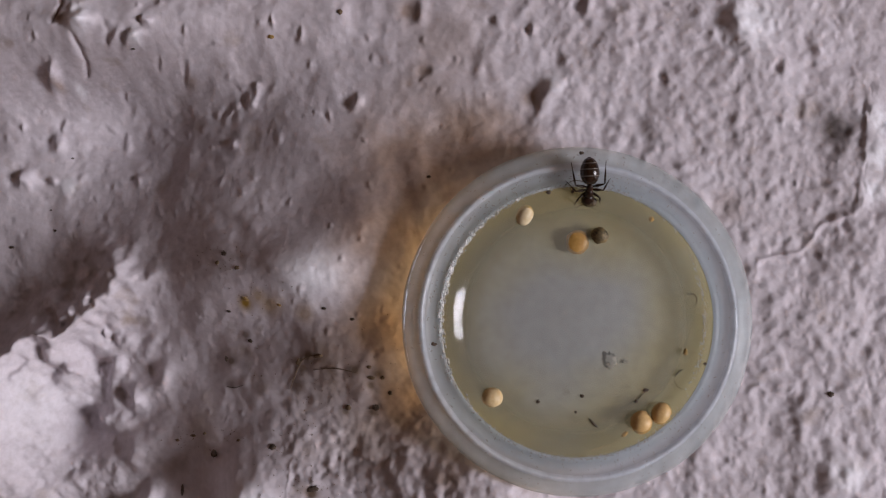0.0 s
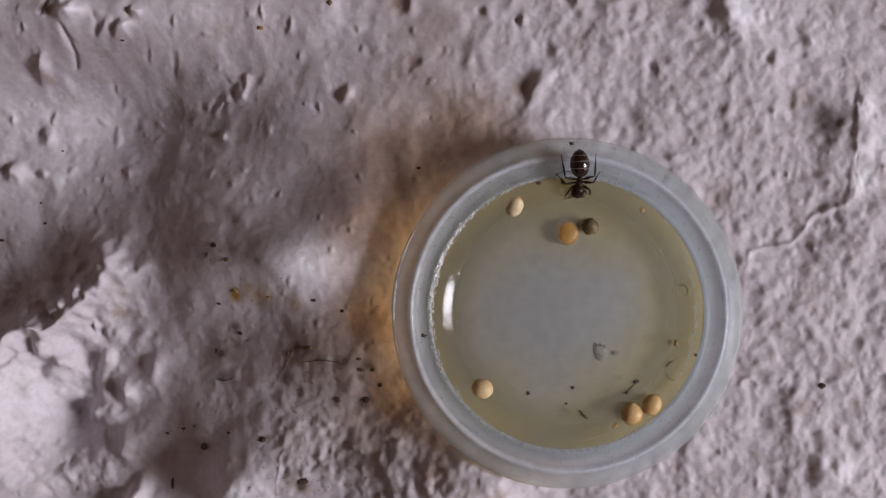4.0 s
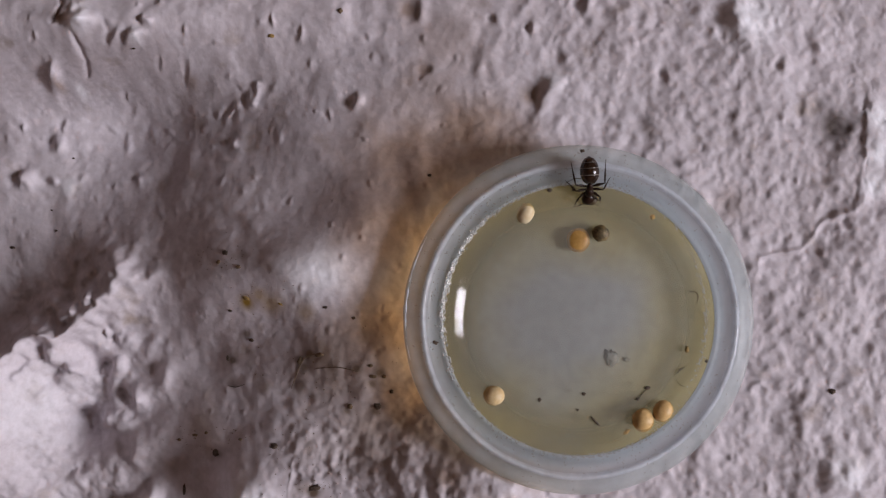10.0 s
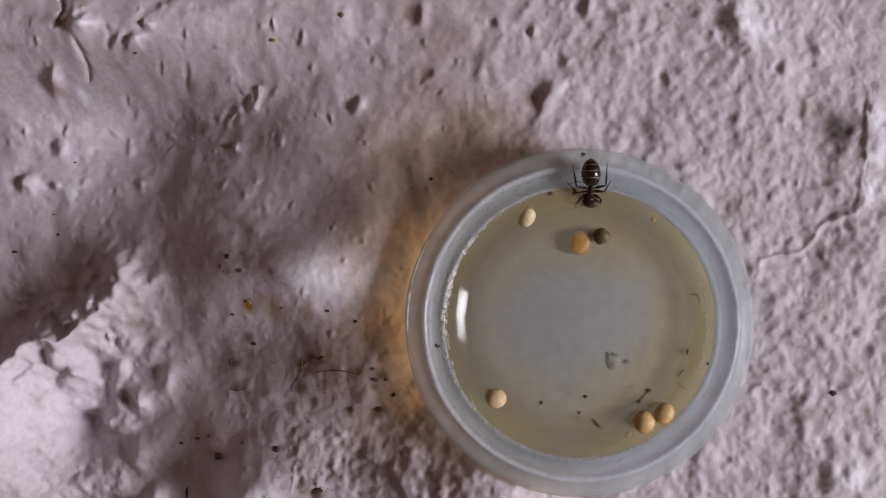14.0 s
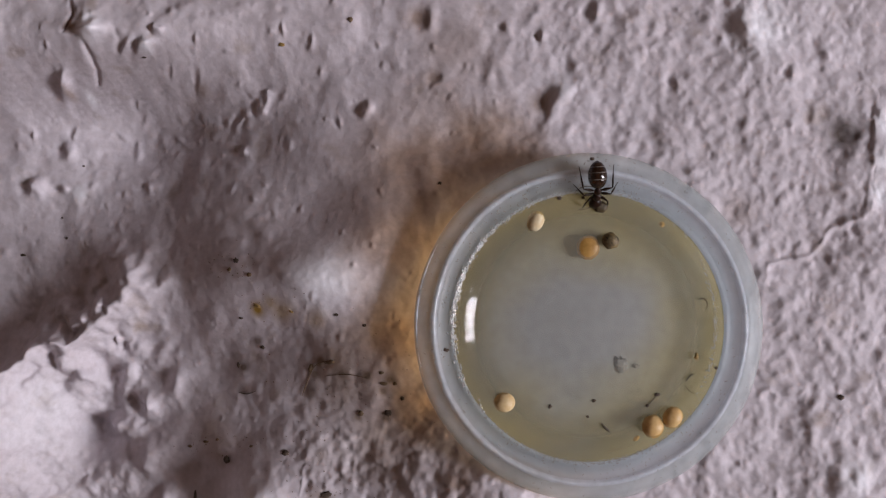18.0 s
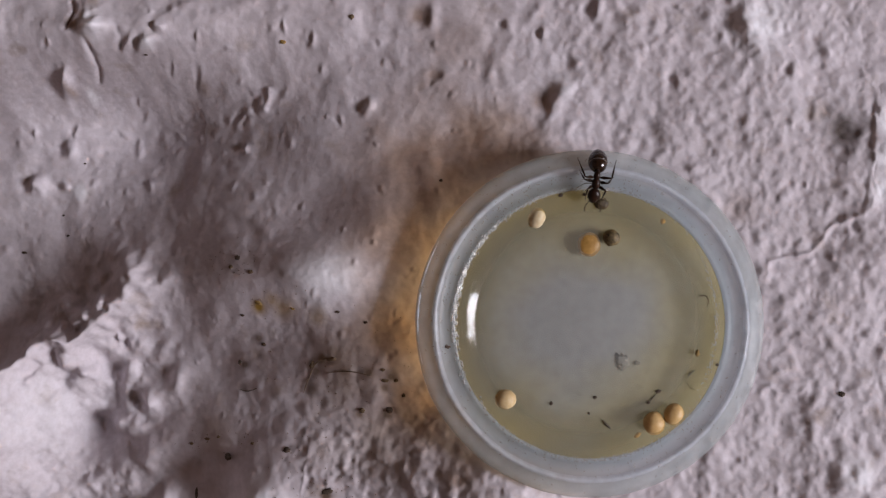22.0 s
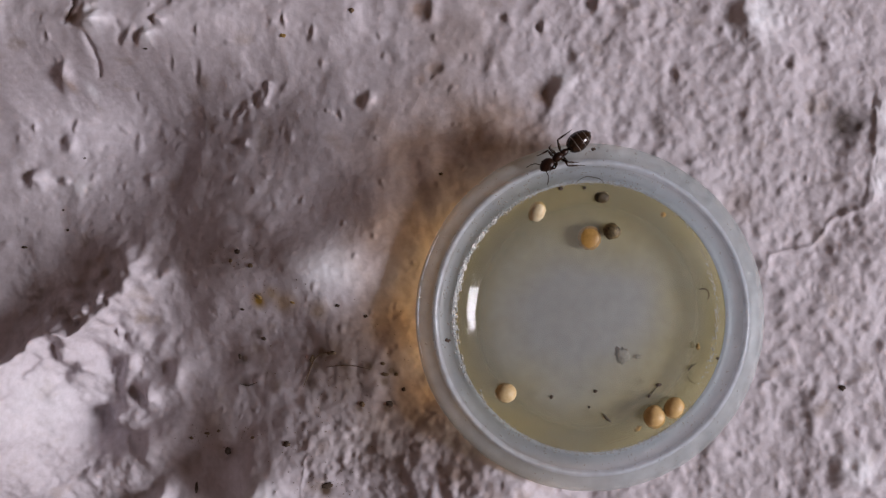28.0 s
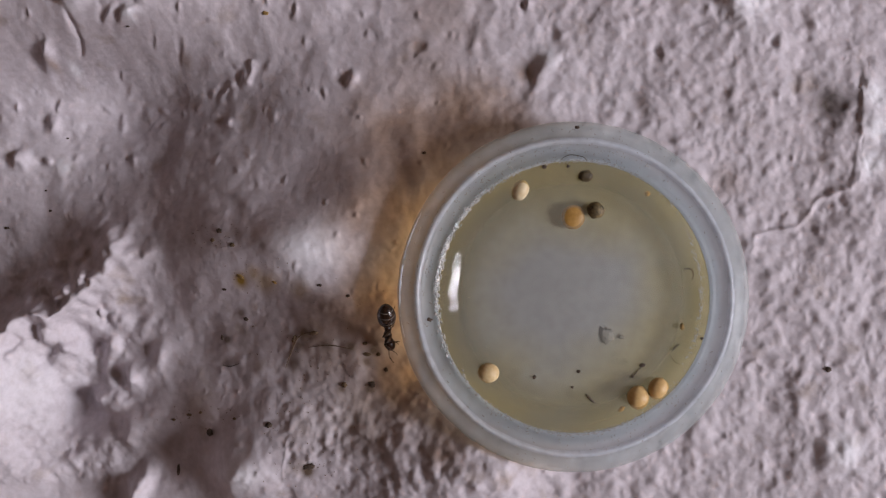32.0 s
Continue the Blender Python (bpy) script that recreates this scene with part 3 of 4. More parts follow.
bump(300, 690, 18, 30, 0.4)
bump(135, 40, 30, 70, 1.2, west=110)
bump(190, 45, 185, 66, 1.4, west=60)
dimple(86, 322, 7, 0.4)
dimple(88, 256, 12, 0.6)
dimple(404, 255, 7, 0.3)
dimple(240, 318, 6, 0.3, 1.6)
dimple(130, 650, 13, 1.1)
dimple(195, 648, 11, 1.0, 1.8, -60)
dimple(105, 612, 12, 1.0, 1.6)
dimple(225, 705, 13, 1.1, 1.6)
hole(121, 40, 17, 10, 0.5, 0.2, -15)
bump(156, 43, 20, 11, 1.4, -30)
bump(104, 141, 8, 20, 0.9)
bump(273, 47, 6, 6, 0.5)
hole(76, 138, 17, 23, 0.6, 0.95)
hole(202, 69, 10, 15, 0.6, 0.45, 20)
hole(229, 70, 8, 15, 0.5, 0.55, 30)
bump(250, 74, 9, 15, 0.9, 35)
hole(258, 44, 6, 6, 0.3, 0.35)
hole(66, 69, 5, 7, 0.2, 0.25)
hole(32, 320, 11, 15, 0.6, 0.6, 15)
bump(58, 320, 13, 18, 0.8)
hole(38, 226, 7, 7, 0.3, 0.3)
hole(112, 222, 7, 9, 0.25, 0.15, 25)
hole(88, 256, 8, 9, 0.3, 0.15)
hole(431, 178, 10, 13, 0.5, 0.4)
hole(399, 200, 6, 14, 0.3, 0.2, 25)
hole(333, 128, 6, 20, 0.35, 0.05)
hole(218, 174, 6, 7, 0.25, 0.15)
hole(286, 115, 5, 11, 0.3, 0.1)
hole(375, 81, 9, 4, 0.2, 0.15)
hole(620, 175, 11, 14, 0.35, 0.55, 20)
hole(404, 252, 8, 8, 0.25, 0.25)
hole(580, 205, 6, 10, 0.2, 0.1)
hole(330, 60, 6, 8, 0.2, 0.2)
hole(480, 40, 5, 9, 0.2, 0.2)
hole(530, 60, 5, 8, 0.2, 0.2)
ledge([(464, 140), (458, 155), (450, 192)], 0.42, 5, 5)
# winding grooves
ledge([(107, -12), (115, 12), (104, 36), (97, 52)], -0.5, 4.5, 4.5)
ledge([(135, 60), (153, 87), (161, 107), (159, 127), (150, 146)], -0.65, 4.5, 4.5)
# hollows and rises of the east side
bump(1270, 30, 20, 20, -0.1, 40)
bump(1302, 34, 56, 34, 0.85, 20, west=24)
dimple(1172, 140, 10, 0.22, 1.3)
dimple(1375, 115, 9, 0.2, 1.5)
dimple(1418, 205, 7, 0.2, 1.8)
bump(1452, 826, 24, 28, -0.2)
bump(1484, 838, 40, 40, 0.95, west=32)
hole(727, 20, 16, 20, 0.5, 0.35)
hole(752, 123, 14, 7, 0.35, 0.15)
hole(872, 36, 9, 9, 0.35, 0.2)
hole(935, 51, 9, 9, 0.4, 0.4)
hole(944, 168, 18, 25, 0.55, 0.5, 20)
bump(980, 150, 22, 16, 0.4, -30)
hole(1020, 8, 16, 14, 0.5, 0.5)
hole(1487, 225, 27, 26, 0.7, 0.0)
hole(1401, 323, 6, 8, 0.35, 0.1)
hole(1172, 140, 9, 12, 0.3, 0.1)
# curled shards of plaster
bump(1536, 245, 36, 50, 0.42, 8, 1.4, west=8)
bump(1546, 175, 30, 22, 0.25, -20, 1.4, west=8)
bump(1524, 338, 18, 24, 0.3, 12, 1.4, west=7)
# raised cracks
ledge([(1332, 500), (1340, 482), (1346, 457), (1372, 452), (1416, 444), (1428, 428), (1445, 406), (1458, 396), (1491, 385), (1513, 377), (1527, 352), (1530, 330)], 0.3, 6, 6)
ledge([(1312, 694), (1345, 682), (1366, 694), (1398, 686), (1416, 674)], 0.24, 6, 7)
ledge([(1522, 884), (1542, 852), (1575, 834)], 0.4, 14, 40)
# many small pits
rng = random.Random(5)
for _ in range(150):
    u, v, r = rng.uniform(-40, 720), rng.uniform(-40, 920), rng.uniform(2.5, 6.5)
    dimple(u, v, r, r * 0.024, rng.uniform(1, 1.8), rng.uniform(40, 130))
for _ in range(60):
    u, v, r = rng.uniform(720, 1600), rng.uniform(-40, 920), rng.uniform(3, 7)
    dimple(u, v, r, r * 0.022, rng.uniform(1, 1.8), rng.uniform(40, 130))

# the cap stands on a flat spot
near_cap = np.hypot(X - CAP_X, Y - CAP_Y)
flat = np.clip((near_cap - 13.0) / 2.6, 0, 1)
flat = flat * flat * (3 - 2 * flat)
H = (H * fade + TROUGH) * (0.03 + 0.97 * flat) - 0.15 * (1 - flat)


def sheet(name, heights, mat):
    rows, cols = heights.shape
    me = bpy.data.meshes.new(name)
    co = np.stack((X, Y, heights), -1).reshape(-1, 3) * MM
    idx = np.arange(rows * cols).reshape(rows, cols)
    quads = np.stack((idx[:-1, :-1], idx[:-1, 1:], idx[1:, 1:], idx[1:, :-1]), -1).reshape(-1)
    me.vertices.add(rows * cols)
    me.vertices.foreach_set("co", co.ravel())
    me.loops.add(len(quads))
    me.loops.foreach_set("vertex_index", quads.astype(np.int32))
    me.polygons.add(len(quads) // 4)
    me.polygons.foreach_set("loop_start", np.arange(0, len(quads), 4, dtype=np.int32))
    me.polygons.foreach_set("use_smooth", np.ones(len(quads) // 4, dtype=bool))
    me.update(calc_edges=True)
    me.materials.append(mat)
    return new(name, me)


ground = tagged(sheet("ground", H, PLASTER), "rough off-white plaster surface with pits, cracks, soil stains and painted light and shade", "plaster surface", kind="structure")


def height(x, y):
    """The plaster's height at x, y, all in millimetres."""
    i = min(max(int(np.searchsorted(GX, x)), 1), len(GX) - 1)
    j = min(max(int(np.searchsorted(GY, y)), 1), len(GY) - 1)
    fx, fy = (x - GX[i - 1]) / (GX[i] - GX[i - 1]), (y - GY[j - 1]) / (GY[j] - GY[j - 1])
    a = H[j - 1, i - 1] * (1 - fx) + H[j - 1, i] * fx
    b = H[j, i - 1] * (1 - fx) + H[j, i] * fx
    return float(a * (1 - fy) + b * fy)


# ---- an unseen plain room, added to close the place and bounce warm light ----
def structure(name, bm, mat, label, category):
    return tagged(part(name, bm, mat), label, category, kind="structure")


E0, W0, N0, S0, TOP = 1000.0, -1400.0, 1200.0, -1200.0, 2200.0
structure("wall_west", box(W0 - 100, S0, -60, W0, N0, TOP), WALL, "unseen plain beige wall far from the plaster, added to bounce warm light", "wall")
structure("wall_north", box(W0 - 100, N0, -60, E0 + 100, N0 + 100, TOP), WALL, "unseen plain beige wall far from the plaster, added to bounce warm light", "wall")
structure("wall_south", box(W0 - 100, S0 - 100, -60, E0 + 100, S0, TOP), WALL, "unseen plain beige wall far from the plaster, added to bounce warm light", "wall")
y0, y1 = (WINDOW_Y - WINDOW_W / 2) * 1000, (WINDOW_Y + WINDOW_W / 2) * 1000
z0, z1 = (WINDOW_Z - WINDOW_H / 2) * 1000, (WINDOW_Z + WINDOW_H / 2) * 1000
east = box(E0, S0, -60, E0 + 100, y0, TOP)
for more in (box(E0, y1, -60, E0 + 100, N0, TOP), box(E0, y0, -60, E0 + 100, y1, z0), box(E0, y0, z1, E0 + 100, y1, TOP)):
    me = bpy.data.meshes.new("piece")
    more.to_mesh(me)
    east.from_mesh(me)
    bpy.data.meshes.remove(me)
    more.free()
structure("wall_east", east, WALL, "unseen plain beige wall with a window opening, added to bounce warm light", "wall")
structure("ceiling", box(W0 - 100, S0 - 100, TOP, E0 + 100, N0 + 100, TOP + 80), WALL, "unseen plain beige ceiling, added to bounce warm light", "ceiling")
window = tagged(new("window_1"), "bright window in the plain wall", "window", kind="structure")
for a, b, c, d in ((y0, z0, y1, z0 + 25), (y0, z1 - 25, y1, z1), (y0, z0 + 25, y0 + 25, z1 - 25), (y1 - 25, z0 + 25, y1, z1 - 25)):
    part("window_frame", box(E0 + 55, a, b, E0 + 85, c, d, 3), FRAME, window)
part("mullion", box(E0 - 40, y0 + 0.70 * (y1 - y0), z0, E0 - 15, y0 + 0.70 * (y1 - y0) + 16, z1, 3), FRAME, window)

# ---- the cap and what is in it ----
CAP = Vector((CAP_X, CAP_Y, 0))


def inside(u, v, z):
    """A place on the plan at the height z, in millimetres."""
    p = at(u, v, z) / MM
    return Vector((p.x, p.y, z))


cap = tagged(new("bottle_cap"), "upturned milky white plastic cap lying on the plaster", "cap")
cap.location = CAP * MM
OVAL = 0.997


def turned(name, profile, mat, label="", wobble=0.05):
    return part(name, lathe(profile, 300, wobble, False, 0, OVAL), mat, cap, label)


turned("side_wall", [(13.9, 1.7), (14.15, 2.6), (14.6, 2.72), (14.86, 2.95), (14.94, 3.2)], SIDE, "clear side of the cap", 0.04)
turned("foot", [(13.3, 0.0), (13.5, 0.2), (13.9, 1.7)], AMBER_FOOT, "foot of the cap's side, tinted amber to the west", 0.04)
turned("base", [(0.0, 0.05), (12.8, 0.0), (13.3, 0.0)], SHELL, "", 0.02)
turned("flange", [(14.94, 3.2), (14.88, 3.38), (14.74, 3.48), (14.5, 3.53), (14.2, 3.6), (13.9, 3.68), (13.7, 3.77), (13.55, 3.86)], SHELL)
turned("rim_bead", [(13.55, 3.86), (13.46, 3.96), (13.36, 4.03), (13.26, 4.05), (13.17, 4.01), (13.08, 3.93), (12.98, 3.83)], BEAD, "pale blue raised bead of the rim")
turned("inner_slope", [(12.98, 3.83), (12.86, 3.72), (12.68, 3.62), (12.45, 3.55), (12.25, 3.52), (12.1, 3.52)], SLOPE)
turned("inner_lip", [(12.1, 3.52), (11.98, 3.53), (11.85, 3.58), (11.72, 3.6), (11.6, 3.53), (11.5, 3.4)], SLOPE, "thin pale ridge round the liquid")
turned("floor", [(11.5, 3.43), (11.4, 2.9), (11.1, 2.4), (10.7, 2.05), (10.2, 1.83), (9.6, 1.72), (8.9, 1.69), (8.0, 1.77), (7.1, 1.88), (5.0, 2.12), (3.0, 2.3), (1.2, 2.42), (0.0, 2.44)], FLOOR, "cloudy domed floor of the cap", 0.0)

burr = [(14.72 * math.cos(a), 14.72 * OVAL * math.sin(a), 3.46 + 0.05 * math.sin(19 * a)) for a in [radians(150 + 1.5 * i) for i in range(30)]]
part("burr", tube(burr, [0.02 + 0.09 * math.sin(math.pi * i / 29) * (0.7 + 0.3 * math.sin(i * 1.9)) for i in range(30)], 8), BEAD, cap, "glossy moulding burr on the flange")

flakes = bmesh.new()
rng = random.Random(3)
for _ in range(1500):
    a = rng.choice((rng.gauss(2.75, 0.3), rng.gauss(0.0, 0.4), rng.uniform(0, math.tau), rng.gauss(1.6, 0.6), rng.gauss(4.9, 0.5)))
    west = max(-math.cos(a), 0) ** 2
    r, size = 11.62 - 0.75 * max(math.cos(a), 0) ** 3 + rng.gauss(0, 0.13), rng.uniform(0.02, 0.06) + 0.09 * west * rng.random()
    high = 3.44 if r < 11.4 else 3.44 + 0.16 * min((r - 11.4) / 0.3, 1)
    spot = Matrix.Translation((r * math.cos(a), r * OVAL * math.sin(a), high)) @ Euler((rng.uniform(-0.3, 0.3), rng.uniform(-0.3, 0.3), a + math.pi / 2)).to_matrix().to_4x4()
    bmesh.ops.create_icosphere(flakes, subdivisions=1, radius=size, matrix=spot @ Matrix.Diagonal((rng.uniform(1, 3.0), 1, 0.45, 1)))
tagged(part("sugar_crust", flakes, CRUST, cap, "broken white crust of dried sugar"), kind="stuff")

# fine dried specks and scratches on the rim, most of them to the north
frost = bmesh.new()
rng = random.Random(12)
for _ in range(420):
    a = rng.choice((rng.gauss(1.5, 0.5), rng.gauss(1.5, 0.5), rng.gauss(2.6, 0.4), rng.gauss(5.2, 0.5), rng.uniform(0, math.tau)))
    r = rng.choice((rng.uniform(11.9, 13.0), rng.uniform(12.3, 14.6)))
    high = float(np.interp(r, (11.9, 12.45, 12.86, 13.1, 13.3, 13.5, 13.9, 14.5, 14.7), (3.56, 3.55, 3.72, 3.93, 4.04, 3.92, 3.68, 3.53, 3.48)))
    spot = Matrix.Translation((r * math.cos(a), r * OVAL * math.sin(a), high)) @ Euler((0, 0, a + rng.choice((0, math.pi / 2)) + rng.gauss(0, 0.4))).to_matrix().to_4x4()
    bmesh.ops.create_icosphere(frost, subdivisions=1, radius=rng.uniform(0.02, 0.06), matrix=spot @ Matrix.Diagonal((rng.uniform(1, 3.5), 1, 0.5, 1)))
tagged(part("sugar_specks", frost, CRUST, cap, "pale dried specks on the rim"), kind="stuff")

liquid = tagged(new("sugar_water"), "shallow yellowish sugar water filling the cap", "liquid")
liquid.location = CAP * MM
rise = []
for i in range(49):
    r = 11.56 * i / 48
    k = min(max((r - 9.26) / 1.85, 0), 1)
    rise.append((r, 2.78 + 0.68 * k * k * (3 - 2 * k)))
part("liquid_surface", lathe(rise, 200, 0.0, False, 0, OVAL), LIQUID, liquid)


def grain(name, u, v, rx, ry, rz, z, mat, label, seed, rough=0.06, turn=0.0):
    p = inside(u, v, z)
    ob = part(name, blob(rx, ry, rz, seed, rough), mat)
    ob.matrix_world = pose(p.x * MM, p.y * MM, p.z * MM, 0, 0, turn)
    return tagged(ob, label, "food grain", "grains in the sugar water")


grain("food_grain", 934, 380, 0.72, 0.92, 0.7, 2.85, CREAM, "pale cream oval grain floating in the sugar water", 1, 0.05, -25)
grain("food_grain", 1027, 427, 1.0, 1.06, 0.3, 2.6, AMBER, "amber round grain sunk in the sugar water", 2, 0.08)
grain("food_grain", 1067, 415, 0.76, 0.70, 0.6, 2.85, MUD, "mottled dark brown and green grain", 3, 0.16)
grain("food_grain", 878, 702, 0.92, 0.86, 0.7, 2.85, PALE, "pale tan round grain half sunk in the sugar water", 5, 0.06)
grain("food_grain", 1142, 745, 0.95, 1.02, 0.8, 2.88, TAN, "tan round grain at the liquid's edge", 6, 0.06)
grain("food_grain", 1177, 729, 0.86, 0.98, 0.8, 2.98, TAN, "tan oval grain touching another", 7, 0.06, -30)
grain("food_grain", 1049, 354, 0.6, 0.52, 0.36, 3.16, HUSK, "small dark mottled grain near the rim", 8, 0.2)


def ground_at(u, v):
    """Where the plaster shows at a place of the plan, and its height, in millimetres."""
    z = 0.0
    for _ in range(6):
        p = at(u, v, z) / MM
        z = height(p.x, p.y)
    return p, z


def crumb(u, v, ru, rv, mat, z=None, turn=0.0, seed=0, label="dark crumb of soil on the plaster", rough=0.35, name="soil_crumb", high=0.45):
    p, base = (ground_at(u, v)) if z is None else (at(u, v, z) / MM, z)
    ru, rv = ru * 0.85, rv * 0.85
    rz = high * min(ru, rv) * 0.05
    ob = part(name, blob(ru * 0.05, rv * 0.05, rz, seed, rough * 1.5, 3, 1.3), mat)
    ob.matrix_world = pose(p.x * MM, p.y * MM, (base + rz * 0.5) * MM, 0, 0, turn)
    if z is None:
        # it lies flat on the sloping plaster
        d = 0.5
        lie = Vector((height(p.x - d, p.y) - height(p.x + d, p.y), height(p.x, p.y - d) - height(p.x, p.y + d), 2 * d)).normalized()
        lean = Vector((0, 0, 1)).rotation_difference(lie).to_matrix().to_4x4()
        ob.matrix_world = Matrix.Translation(Vector((p.x, p.y, base)) * MM + lie * rz * 0.5 * MM) @ lean @ Euler((0, 0, radians(turn))).to_matrix().to_4x4()
    return tagged(ob, label, "crumb", "crumbs")


crumb(388, 803, 7, 7.5, SOIL, seed=1, high=0.9)
crumb(562, 865, 12, 6, SOIL, turn=10, seed=2)
crumb(331, 868, 4, 13, SOIL, turn=-8, seed=3, label="long dark splinter of soil on the plaster")
crumb(440, 530, 8, 5, OCHRE, turn=-25, seed=4, high=0.2, label="ochre crumb of soil on the plaster")
crumb(403, 450, 7, 5, SOIL, turn=-20, seed=5)
crumb(391, 466, 5, 4, BROWN, seed=6)
crumb(426, 475, 6, 4, BROWN, seed=7)
crumb(450, 604, 6, 4, SOIL, seed=8)
crumb(408, 636, 4, 6, SOIL, seed=9)
crumb(412, 552, 5, 3, SOIL, seed=10)
crumb(490, 792, 8, 6, SOIL, seed=11)
crumb(624, 721, 6, 6, BROWN, seed=12)
crumb(672, 720, 7, 7, SOIL, seed=13)
crumb(697, 695, 4, 4, SOIL, seed=14)
crumb(664, 668, 7, 4, BROWN, seed=15)
crumb(684, 668, 4, 4, BROWN, seed=16)
crumb(660, 649, 5, 3, BROWN, seed=17)
crumb(570, 630, 12, 4, BROWN, turn=12, seed=18)
crumb(535, 640, 4, 9, BROWN, turn=-30, seed=19)
crumb(580, 546, 5, 3, SOIL, seed=20)
crumb(630, 565, 4, 3, SOIL, seed=21)
crumb(764, 313, 4, 3, SOIL, seed=22)
crumb(241, 89, 4, 3, SOIL, seed=23)
crumb(27, 441, 7, 3, SOIL, seed=24)
crumb(104, 411, 4, 2.5, SOIL, seed=25)
crumb(96, 375, 3, 2, SOIL, seed=26)
crumb(134, 283, 3, 2, SOIL, seed=27)
crumb(500, 540, 5, 3, OCHRE, turn=-30, seed=28, label="ochre crumb of soil on the plaster")
crumb(484, 66, 6, 4, OCHRE, seed=29, label="ochre crumb of soil on the plaster")
crumb(606, 22, 5, 5, BROWN, seed=30)
crumb(1476, 694, 6, 5, SOIL, seed=31)
crumb(350, 772, 8, 3, BROWN, seed=33)
crumb(322, 780, 5, 3, BROWN, seed=34)
crumb(370, 768, 4, 3, BROWN, seed=35)
crumb(430, 780, 5, 3, BROWN, seed=36)
specks = bmesh.new()
rng = random.Random(8)
for _ in range(300):
    u, v, du, dv = rng.choice(((610, 665, 70, 45), (610, 665, 90, 60), (360, 775, 60, 12), (465, 530, 45, 20), (540, 800, 45, 40), (560, 870, 40, 15), (400, 460, 25, 15)))
    p, base = ground_at(rng.gauss(u, du), rng.gauss(v, dv))
    size = rng.uniform(0.02, 0.075)
    bmesh.ops.create_icosphere(specks, subdivisions=1, radius=size, matrix=Matrix.Translation((p.x, p.y, base)) @ Euler((rng.uniform(0, 3), 0, rng.uniform(0, 3))).to_matrix().to_4x4() @ Matrix.Diagonal((1, rng.uniform(0.6, 1.6), 0.6, 1)))
tagged(part("soil_specks", specks, BROWN), "fine brown soil specks scattered on the plaster", "soil", kind="stuff")
# on the cap and in the liquid
crumb(1034, 270, 4.5, 4, SOIL, 3.5, seed=40, label="black speck on the cap's rim")
crumb(976, 339, 4.5, 3.5, SOIL, 3.5, seed=41, label="black speck on the cap's inner slope")
crumb(1018, 338, 3.5, 3, SOIL, 3.5, seed=42, label="black speck on the cap's inner slope")
crumb(772, 608, 8, 4, SOIL, 3.48, seed=43, label="dark flake on the cap's inner slope", turn=-10)
crumb(959, 709, 3.6, 3.6, SOIL, 2.83, seed=44, label="black speck on the sugar water")
crumb(1037, 699, 4, 3, SOIL, 2.83, seed=45, label="black speck on the sugar water")
crumb(1026, 727, 2.5, 2.5, SOIL, 2.83, seed=46, label="black speck on the sugar water")
crumb(1149, 688, 6, 3.5, SOIL, 2.83, seed=47, label="black speck on the sugar water")
crumb(1132, 708, 3, 3, SOIL, 2.83, seed=48, label="black speck on the sugar water")
crumb(1086, 635, 13, 16, GREY, 2.23, seed=49, high=0.15, label="grey film under the sugar water", turn=20)
crumb(1113, 638, 6, 4, GREY, 2.21, seed=50, high=0.2, label="grey film under the sugar water")
crumb(1254, 641, 3, 3, SOIL, 3.45, seed=51, label="black speck on the cap's inner slope")
crumb(1219, 620, 4, 6, OCHRE, 3.05, seed=52, label="ochre speck at the liquid's edge")
crumb(1158, 386, 5, 5, TAN, 3.15, seed=53, label="tan speck at the liquid's edge")
crumb(1112, 766, 7, 4, TAN, 3.05, seed=54, label="tan speck at the liquid's edge", turn=40)


def fibre(points, z, width=1.4, label="fine dark fibre on the sugar water", mat=None):
    pts = []
    for u, v in points:
        p, base = ground_at(u, v) if z is None else (at(u, v, z) / MM, z - 0.05)
        pts.append(Vector((p.x, p.y, base + 0.05)))
    smooth = []
    for i in range(len(pts) - 1):
        a, b, c, d = pts[max(i - 1, 0)], pts[i], pts[i + 1], pts[min(i + 2, len(pts) - 1)]
        for k in range(5):
            s = k / 5
            smooth.append(0.5 * (2 * b + (c - a) * s + (2 * a - 5 * b + 4 * c - d) * s * s + (3 * b - a - 3 * c + d) * s ** 3))
    smooth.append(pts[-1])
    n = len(smooth)
    ob = part("fibre", tube(smooth, [width * 0.036 * 0.5 * (0.5 + math.sin(math.pi * (i + 0.5) / n)) for i in range(n)], 6), mat or HAIR)
    return tagged(ob, label, "fibre", "fibres")


fibre([(1050, 739), (1056, 746), (1065, 754)], 2.85, 4.5)
fibre([(1222, 519), (1233, 518), (1239, 527), (1236, 538)], 3.05, 2.6)
fibre([(1201, 664), (1208, 655), (1216, 651)], 2.95, 2.4)
fibre([(1200, 672), (1206, 682), (1216, 686)], 2.95, 1.8)
fibre([(1149, 690), (1140, 699), (1134, 707)], 2.85, 1.6)
fibre([(1005, 326), (1022, 318), (1045, 322), (1052, 330)], 3.75, 1.4, "fine dark fibre on the cap's inner slope")
fibre([(408, 684), (422, 687), (438, 682)], None, 2.0, "fine dark fibre on the plaster")
fibre([(520, 690), (528, 668), (540, 640), (556, 630), (575, 628)], None, 2.2, "fine brown fibre on the plaster", BROWN)
fibre([(560, 655), (600, 652), (640, 660)], None, 1.4, "fine brown fibre on the plaster", BROWN)
fibre([(1048, 796), (1080, 786), (1110, 776)], 3.15, 2.2, "pale fibre at the liquid's edge", CRUST)


# ---- the ant ----
ant = tagged(new("ant"), "small glossy black ant with pale bands on its gaster", "ant")
